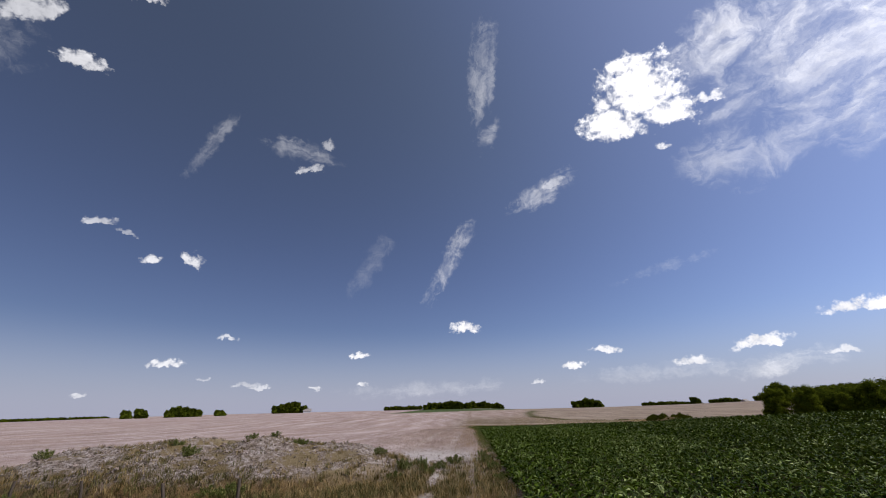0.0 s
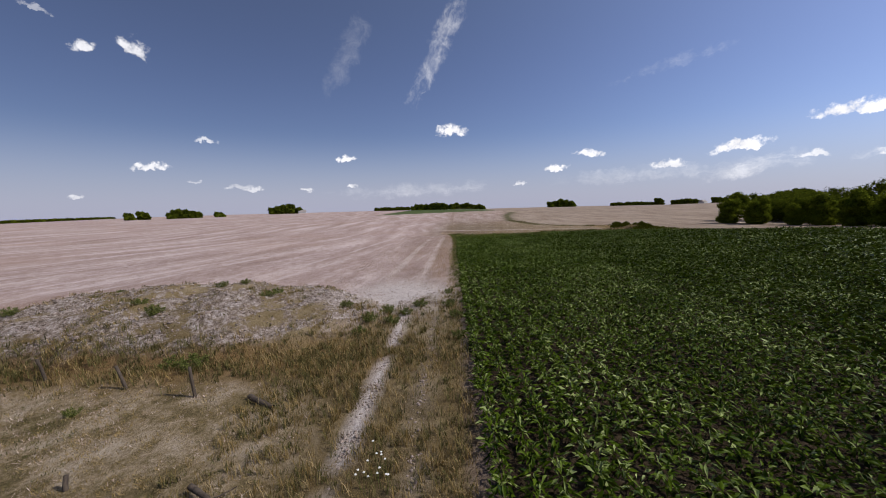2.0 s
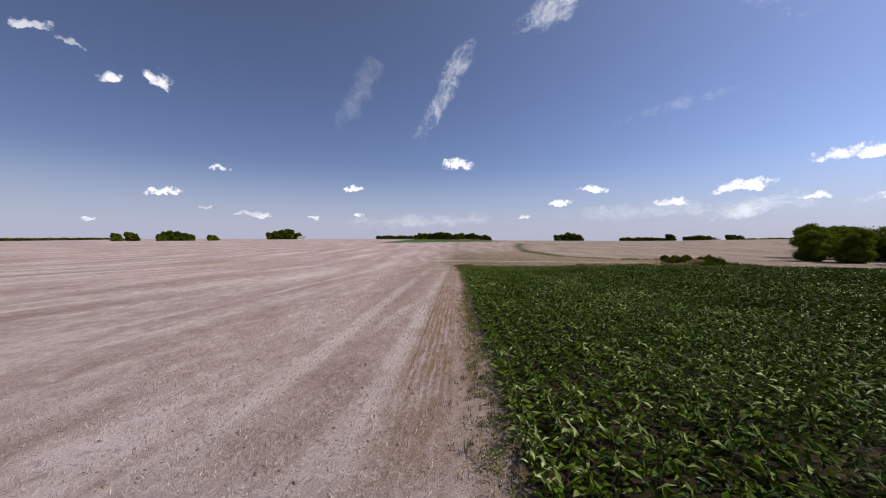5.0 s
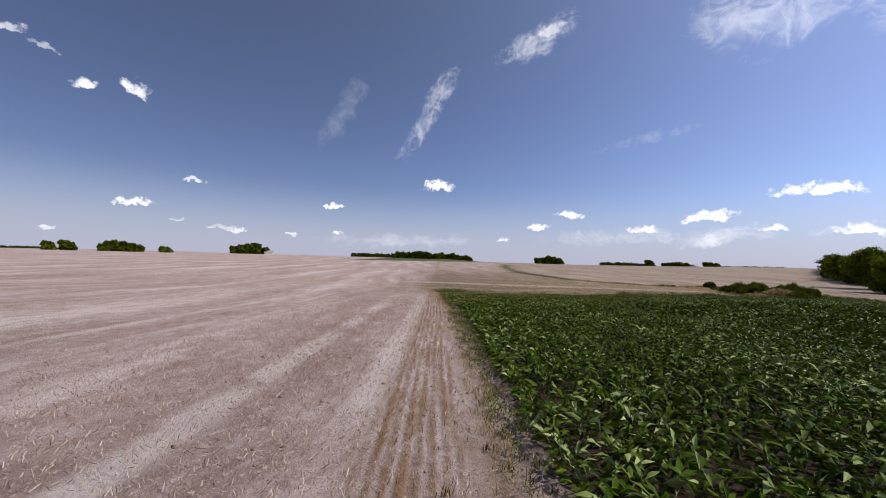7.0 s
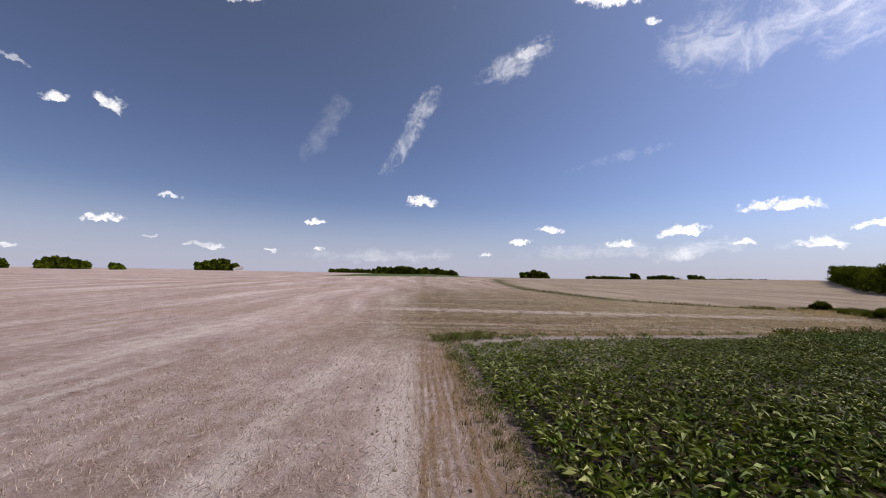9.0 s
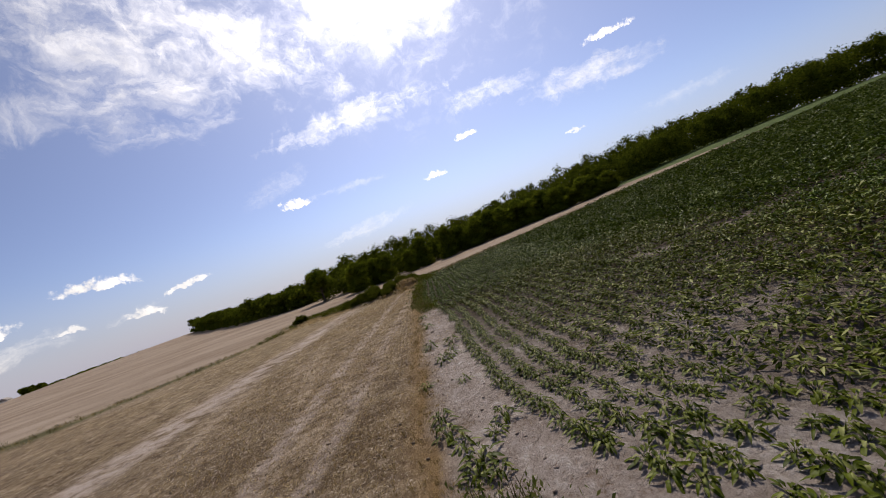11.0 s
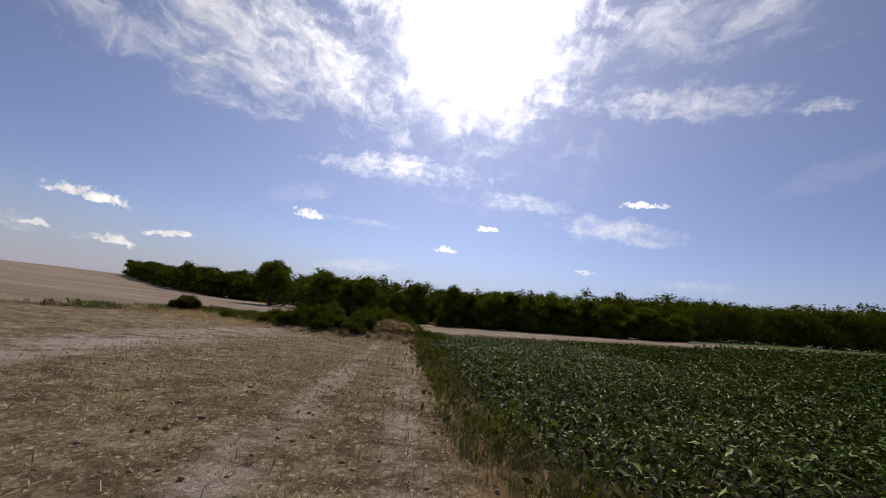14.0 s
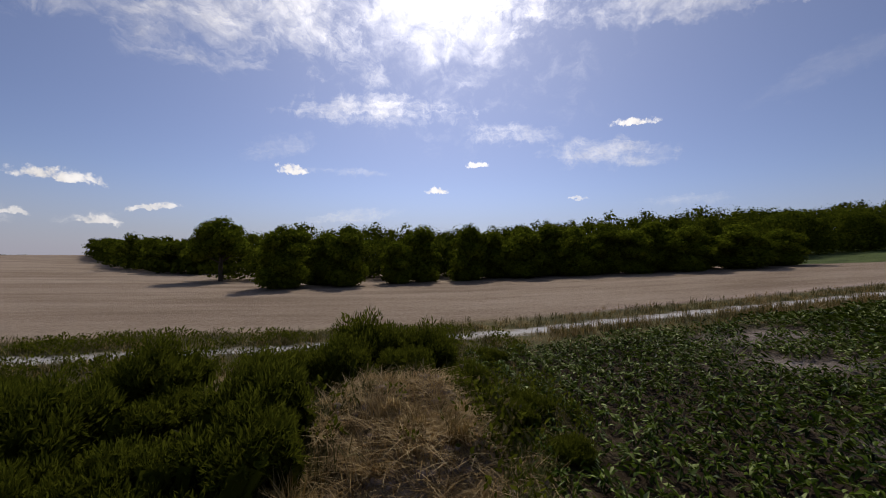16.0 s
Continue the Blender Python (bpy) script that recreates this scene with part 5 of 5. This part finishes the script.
# ---- weeds and bushes ----
def herb(seed, tall, wide, leaves, size, mat, name, label, category, group=""):
    """A leafy plant: stems that fan out, and leaves along them."""
    r = np.random.default_rng(seed)
    root = empty(name, label, category, group)
    vs, fs = [], []
    lv, lf = [], []
    n = max(7, int(wide * 22))
    for i in range(n):
        a, out = i * 2.399, wide * math.sqrt((i + 0.5) / n)
        tip = np.array((math.cos(a) * out, math.sin(a) * out, tall * (1 - 0.45 * (out / wide) ** 2) * r.uniform(0.8, 1.1)))
        foot = np.array((math.cos(a) * out * 0.35, math.sin(a) * out * 0.35, -0.05))
        limb(vs, fs, foot, tip, 0.012, 0.004, 4, 0.05, r)
        m = leaves // n
        t = r.uniform(0.12, 1.03, m) ** 0.8
        c = foot + (tip - foot) * t[:, None] + r.normal(0, 0.05 + 0.05 * wide, (m, 3)) * (1.15 - 0.8 * t)[:, None]
        d = np.stack([np.cos(q := r.uniform(0, 6.28, m)), np.sin(q), r.uniform(0.3, 1.6, m)], -1)
        d /= np.linalg.norm(d, axis=1)[:, None]
        s = np.cross(d, r.normal(size=(m, 3)))
        s /= np.linalg.norm(s, axis=1)[:, None]
        k = size * r.uniform(0.6, 1.4, m)[:, None]
        q = np.stack([c, c + d * k * 0.5 + s * k * 0.2, c + d * k, c + d * k * 0.5 - s * k * 0.2], 1)
        lv.append(q.reshape(-1, 3))
    stems = new("stem", mesh_of("stem", vs, fs, BARK))
    stems.parent = root
    lv = np.concatenate(lv)
    lv[:, 2] = np.maximum(lv[:, 2], 0.01)
    fol = new("foliage", mesh_of("foliage", lv, np.arange(len(lv)).reshape(-1, 4), mat, True))
    fol.parent = root
    return root


def shrub(seed, tall, wide, leaves, size, label, group=""):
    """A feathery bush: stems under a rounded mass of thin upright sprays."""
    r = np.random.default_rng(seed)
    root = empty("bush", label, "bush", group)
    vs, fs, lobes = [], [], []
    for i in range(17):
        a, out = i * 2.399 + r.normal(0, 0.3), wide * 0.85 * math.sqrt((i + 0.3) / 17)
        c = np.array((math.cos(a) * out, math.sin(a) * out, tall * (0.62 - 0.30 * (out / wide) ** 2) * r.uniform(0.8, 1.2)))
        limb(vs, fs, (c[0] * 0.3, c[1] * 0.3, -0.05), c, 0.014, 0.005, 5, 0.05, r)
        k = wide * r.uniform(0.24, 0.44)
        lobes.append((*c, k, k, tall * r.uniform(0.20, 0.40)))
    L = np.array(lobes)[r.integers(0, len(lobes), leaves)]
    d = r.normal(size=(leaves, 3))
    d /= np.linalg.norm(d, axis=1)[:, None]
    c = L[:, :3] + d * L[:, 3:6] * (r.uniform(0.15, 1.0, leaves) ** 0.5)[:, None]
    g = d * 0.8 + r.normal(0, 0.45, (leaves, 3)) + [0, 0, 0.55]
    g /= np.linalg.norm(g, axis=1)[:, None]
    s = np.cross(g, r.normal(size=(leaves, 3)))
    s /= np.linalg.norm(s, axis=1)[:, None]
    k = size * r.uniform(0.5, 1.5, leaves)[:, None]
    q = np.stack([c - g * k * 0.5, c + s * k * 0.11, c + g * k * 0.6, c - s * k * 0.11], 1).reshape(-1, 3)
    inner = [(l[0], l[1], l[2] * 0.8, l[3] * 0.7, l[4] * 0.7, l[5] * 0.7) for l in lobes]
    q = np.concatenate([q, leaf_cloud(r, inner, 420, size * 1.6, 0.9)[0]])
    q[:, 2] = np.maximum(q[:, 2], 0.01)
    stems = new("stem", mesh_of("stem", vs, fs, BARK))
    stems.parent = root
    fol = new("foliage", mesh_of("foliage", q, np.arange(len(q)).reshape(-1, 4), THICKET, True))
    fol.parent = root
    return root


bush_a = shrub(1, 1.15, 0.95, 7400, 0.102, "dense dark green feathery bush on a weedy bank", "bushes on the bank")
bush_b = shrub(2, 0.95, 1.1, 7400, 0.102, "spreading dark green bush among dry grass", "bushes on the bank")
bank = [(33.2, 74.0, 1, 0.5), (34.2, 73.6, 0, 0.6), (34.9, 77.0, 0, 0.9), (36.6, 73.2, 0, 0.8), (34.4, 76.8, 1, 0.8), (34.5, 75.9, 0, 1.0), (33.9, 74.6, 1, 0.85), (35.0, 73.8, 0, 1.0), (35.6, 77.6, 1, 1.05), (36.0, 75.8, 0, 1.05), (37.6, 72.9, 0, 1.25),
        (38.2, 71.7, 0, 1.15), (36.9, 74.3, 1, 0.95), (37.3, 70.9, 1, 0.8), (36.2, 70.1, 1, 0.65), (34.9, 69.9, 1, 0.5), (33.2, 75.6, 1, 0.75), (37.0, 79.0, 1, 0.85), (38.6, 77.6, 1, 0.7), (35.6, 81.2, 1, 0.6), (39.3, 70.0, 1, 0.6), (36.8, 72.1, 1, 0.8), (35.2, 75.2, 1, 0.8), (36.2, 78.9, 0, 0.8), (35.0, 78.8, 1, 0.8), (34.2, 77.6, 0, 0.7), (37.9, 73.9, 1, 0.8), (38.9, 72.6, 1, 0.7), (33.6, 75.6, 0, 0.75), (35.5, 70.4, 0, 0.45), (36.6, 70.9, 0, 0.55)]
used = []
for i, (x, y, k, s) in enumerate(bank):
    src = (bush_a, bush_b)[k]
    m = pose(x, y, float(height(x, y)) - 0.03, 0, 0, 61 * i) @ Matrix.Diagonal((s * 1.1, s * 1.1, s * 1.25, 1))
    if src not in used:
        used.append(src)
        src.matrix_world = m
    else:
        copy_thing(src, m)
round_bush = shrub(5, 0.95, 0.75, 5000, 0.11, "small round dark green bush at the ditch's end")
stand(round_bush, 37.9, 85.0)

weed = herb(7, 0.34, 0.36, 1300, 0.05, WEED, "weed", "leafy green weed on a rubble heap", "weed", "weeds on the heap")
weeds = [(-9.5, 16.2, 0.9), (-8.5, 16.3, 0.7), (-6.85, 15.8, 1.0), (-15.6, 13.3, 1.0), (-9.9, 13.1, 1.15), (-10.7, 13.4, 0.9), (-6.75, 14.8, 0.9), (-14.5, 16.5, 0.6), (-0.75, 16.1, 1.1), (-1.2, 15.0, 0.9), (-1.95, 15.1, 1.1),
         (-2.4, 13.8, 1.1), (-1.6, 14.0, 1.0), (-3.4, 14.3, 0.8), (0.42, 18.3, 0.9), (0.5, 16.0, 1.1), (-2.6, 12.9, 0.9), (-6.6, 10.4, 1.3), (-7.2, 10.5, 1.1), (-12.6, 10.0, 0.9), (-7.7, 8.2, 0.6), (0.75, 14.7, 1.0), (0.85, 12.5, 0.9)]
for i, (x, y, s) in enumerate(weeds):
    m = pose(x, y, float(height(x, y)) - 0.02, 0, 0, 47 * i) @ Matrix.Diagonal((s, s, s, 1))
    if i == 0:
        weed.matrix_world = m
    else:
        copy_thing(weed, m)

# dead grass that lies over the bank's western end
heap_hay = spots(9000, 31.5, 38, 69.8, 75, lambda x, y: np.exp(-(((x - 34.7) / 1.15) ** 2 + ((y - 71.9) / 0.95) ** 2)))
sprinkle("dead_grass", "bleached dead grass heaped on a bank", "grass", GOLD, heap_hay[::2], lambda s: tuft(130 + s, 9, 0.09, 0.16, 6.5, 0.005), (0.5, 1.4), lift=0.02)
sprinkle("dead_grass", "golden flattened straw heaped on a bank", "grass", GOLD, heap_hay[1::2], lambda s: tuft(140 + s, 11, 0.13, 0.14, 3.5, 0.005), (0.5, 1.3), lift=0.0)


def dry_patch(x, y):
    k = np.zeros_like(x)
    for px, py, wx, wy in ((34.4, 71.7, 1.1, 0.8), (37.6, 75.3, 0.9, 1.6), (36.2, 77.2, 0.8, 1.2), (33.0, 72.5, 1.0, 1.5), (36.0, 82.6, 2.6, 2.4), (33.4, 80.0, 1.2, 1.4)):
        k = np.maximum(k, np.exp(-(((x - px) / wx) ** 2 + ((y - py) / wy) ** 2)))
    return k


rank = spots(13000, 30.5, 43, 68.8, 86, lambda x, y: part_of(1, 3)(x, y) * (1 - part_of(2, 0)(x, y)) * (0.25 + 0.75 * smooth(wobble(x, y, 0.7, 21), -0.3, 0.4)) * (1 - dry_patch(x, y)))
sprinkle("rank_weeds", "rank olive-green weeds covering a bank", "weeds", THICKET, rank[::3], lambda s: sprig(150 + s), (0.5, 1.15))
sprinkle("rank_weeds", "dark tangled grass covering a bank", "weeds", REED, rank[1::3], lambda s: tuft(160 + s, 12, 0.22, 0.20, 1.8, 0.006), (0.5, 1.3))
dry = spots(7000, 31, 40, 70, 86, lambda x, y: 0.8 * dry_patch(x, y) * (np.hypot(x - 34.4, y - 71.7) > 1.0))
sprinkle("dry_grass", "straw-coloured grass lying between bank weeds", "grass", GOLD, dry, lambda s: tuft(170 + s, 10, 0.14, 0.18, 2.4, 0.005), (0.5, 1.3))
sprinkle("clod", "pale chalky lumps tipped on a bank", "clods", STONE, spots(1500, 32.4, 37, 70.3, 73.6, lambda x, y: np.exp(-(((x - 34.5) / 1.2) ** 2 + ((y - 71.7) / 0.9) ** 2))), lambda s: rock(45 + s), (0.02, 0.09))
bank_clods = spots(900, 31.5, 35.5, 70, 78, lambda x, y: np.exp(-((x - 32.8) / 0.8) ** 2))
sprinkle("clod", "dry brown clods along a weedy bank", "clods", EARTH, bank_clods, lambda s: rock(40 + s), (0.02, 0.075))

tufts = []
for s, mat, lab in ((210, REED, "olive-green grass tuft at a bank's foot"), (211, HAY, "rusty dry grass tuft at a bank's foot"), (212, GOLD, "bleached arching grass tuft on a bank")):
    tv, tf = tuft(s, 130, 0.26, 0.20, 1.7, 0.005)
    tufts.append(tagged(new("grass_tuft", mesh_of("grass_tuft", tv, tf, mat, True)), lab, "grass tuft", "tufts on the bank"))
foot = [(32.8, 74.9, 0), (33.0, 73.6, 1), (34.2, 72.4, 2), (32.5, 73.2, 0), (32.8, 72.7, 0), (32.7, 72.2, 1), (33.4, 72.2, 2), (33.9, 71.2, 2), (34.6, 71.4, 1), (33.3, 71.1, 0), (35.0, 72.3, 2), (34.7, 71.9, 1), (32.2, 74.2, 1), (32.4, 76.2, 0), (33.0, 70.9, 0), (35.2, 71.3, 2), (33.7, 73.0, 1), (32.1, 71.4, 0)]
for i, (x, y, k) in enumerate(foot):
    m = pose(x, y, float(height(x, y)) - 0.01, 0, 0, 83 * i) @ Matrix.Diagonal((*[0.75 + 0.35 * math.sin(2.3 * i) ** 2] * 2, 0.8 + 0.45 * math.sin(1.7 * i) ** 2, 1))
    if i < 3:
        tufts[k].matrix_world = m
    else:
        copy_thing(tufts[k], m)

corner = spots(900, -0.3, 2.8, 65.6, 68.9, lambda x, y: np.exp(-((y - 67.2 - 0.32 * x) / 0.42) ** 2) * smooth(2.8 - x, 0, 1.2))
sprinkle("green_grass", "rank olive grass at a beet field's corner", "grass", REED, corner[::2], lambda s: tuft(240 + s, 11, 0.26, 0.16, 1.1, 0.006), (0.5, 1.3))
sprinkle("low_weeds", "leafy green weeds at a beet field's corner", "weeds", WEED, corner[1::2], lambda s: sprig(245 + s), (0.5, 1.2))
hedge = spots(2600, 14.5, 37, 68, 72.5, lambda x, y: np.exp(-((y - edge_north(x) - 0.4) / 0.33) ** 2) * smooth(x, 15, 18) * (0.25 + 0.75 * smooth(wobble(x, y, 0.6, 23), -0.2, 0.4)))
sprinkle("rank_weeds", "bushy dark weeds along a beet field's edge", "weeds", THICKET, hedge[::2], lambda s: sprig(230 + s), (0.7, 1.5))
sprinkle("rank_weeds", "olive weeds along a beet field's edge", "weeds", REED, hedge[1::2], lambda s: sprig(235 + s), (0.6, 1.3))


# ---- fence and small things by the lane ----
def post(x, y, tall, lean, way_, label):
    r = np.random.default_rng(int(abs(x * 10)))
    vs, fs = [], []
    top = (math.cos(radians(way_)) * math.sin(radians(lean)) * tall, math.sin(radians(way_)) * math.sin(radians(lean)) * tall, tall * math.cos(radians(lean)))
    limb(vs, fs, (0, 0, -0.2), top, 0.04, 0.034, 9, 0.012, r)
    k = len(vs)
    vs.append(np.array(top) + (0.01, 0, 0.015))
    fs += [(k - 9 + i, k - 9 + (i + 1) % 9, k, k) for i in range(9)]
    ob = new("fence_post", mesh_of("fence_post", vs, tri_clean(np.array(fs)), POST))
    ob.location = (x, y, float(height(x, y)))
    tagged(ob, label, "fence post", "posts of the old fence")
    return ob


post(-12.7, 10.25, 0.55, 14, 170, "short leaning weathered wooden fence post")
post(-10.2, 9.8, 0.62, 17, 175, "leaning weathered wooden fence post in grass")
post(-7.46, 9.32, 0.66, 26, 172, "strongly leaning grey wooden fence post")
post(-5.44, 8.95, 0.74, 8, 168, "upright weathered wooden fence post in dry grass")
vs, fs = [], []
limb(vs, fs, (-0.35, 0.2, 0.07), (0.42, -0.22, 0.05), 0.07, 0.055, 8, 0.02, np.random.default_rng(3))
log = new("fallen_log", mesh_of("fallen_log", vs, fs, POST))
log.location = (-3.7, 8.62, float(height(-3.7, 8.62)))
tagged(log, "dark fallen fence post lying in dry grass", "log")
vs, fs = [], []
limb(vs, fs, (-0.42, 0.2, 0.16), (0.45, -0.2, 0.04), 0.05, 0.025, 7, 0.03, np.random.default_rng(4))
limb(vs, fs, (0.0, 0.0, 0.1), (0.3, 0.25, 0.12), 0.02, 0.008, 5, 0.03, np.random.default_rng(5))
branch = new("branch", mesh_of("branch", vs, fs, POST))
branch.location = (-2.97, 5.86, float(height(-2.97, 5.86)))
tagged(branch, "bleached broken branch lying in dry grass", "branch")
post(-5.53, 6.16, 0.24, 6, 90, "low broken stub of a wooden post")

umbel = empty("yarrow", "small white flowering yarrow in dry grass", "wild flower")
vs, fs = [], []
r = np.random.default_rng(9)
heads = []
for i in range(14):
    foot = np.array((r.normal(0, 0.16), r.normal(0, 0.2), 0))
    tip = foot + (r.normal(0, 0.05), r.normal(0, 0.05), r.uniform(0.22, 0.4))
    limb(vs, fs, foot, tip, 0.005, 0.003, 4, 0.01, r)
    heads.append(tip)
ob = new("stem", mesh_of("stem", vs, fs, WEED))
ob.parent = umbel
for tip in heads:
    bm = bmesh.new()
    bmesh.ops.create_icosphere(bm, subdivisions=1, radius=0.024, matrix=Matrix.Translation(tip) @ Matrix.Diagonal((1, 1, 0.35, 1)))
    part("flower_head", bm, YARROW, umbel)
umbel.location = (-0.45, 6.3, float(height(-0.45, 6.3)))
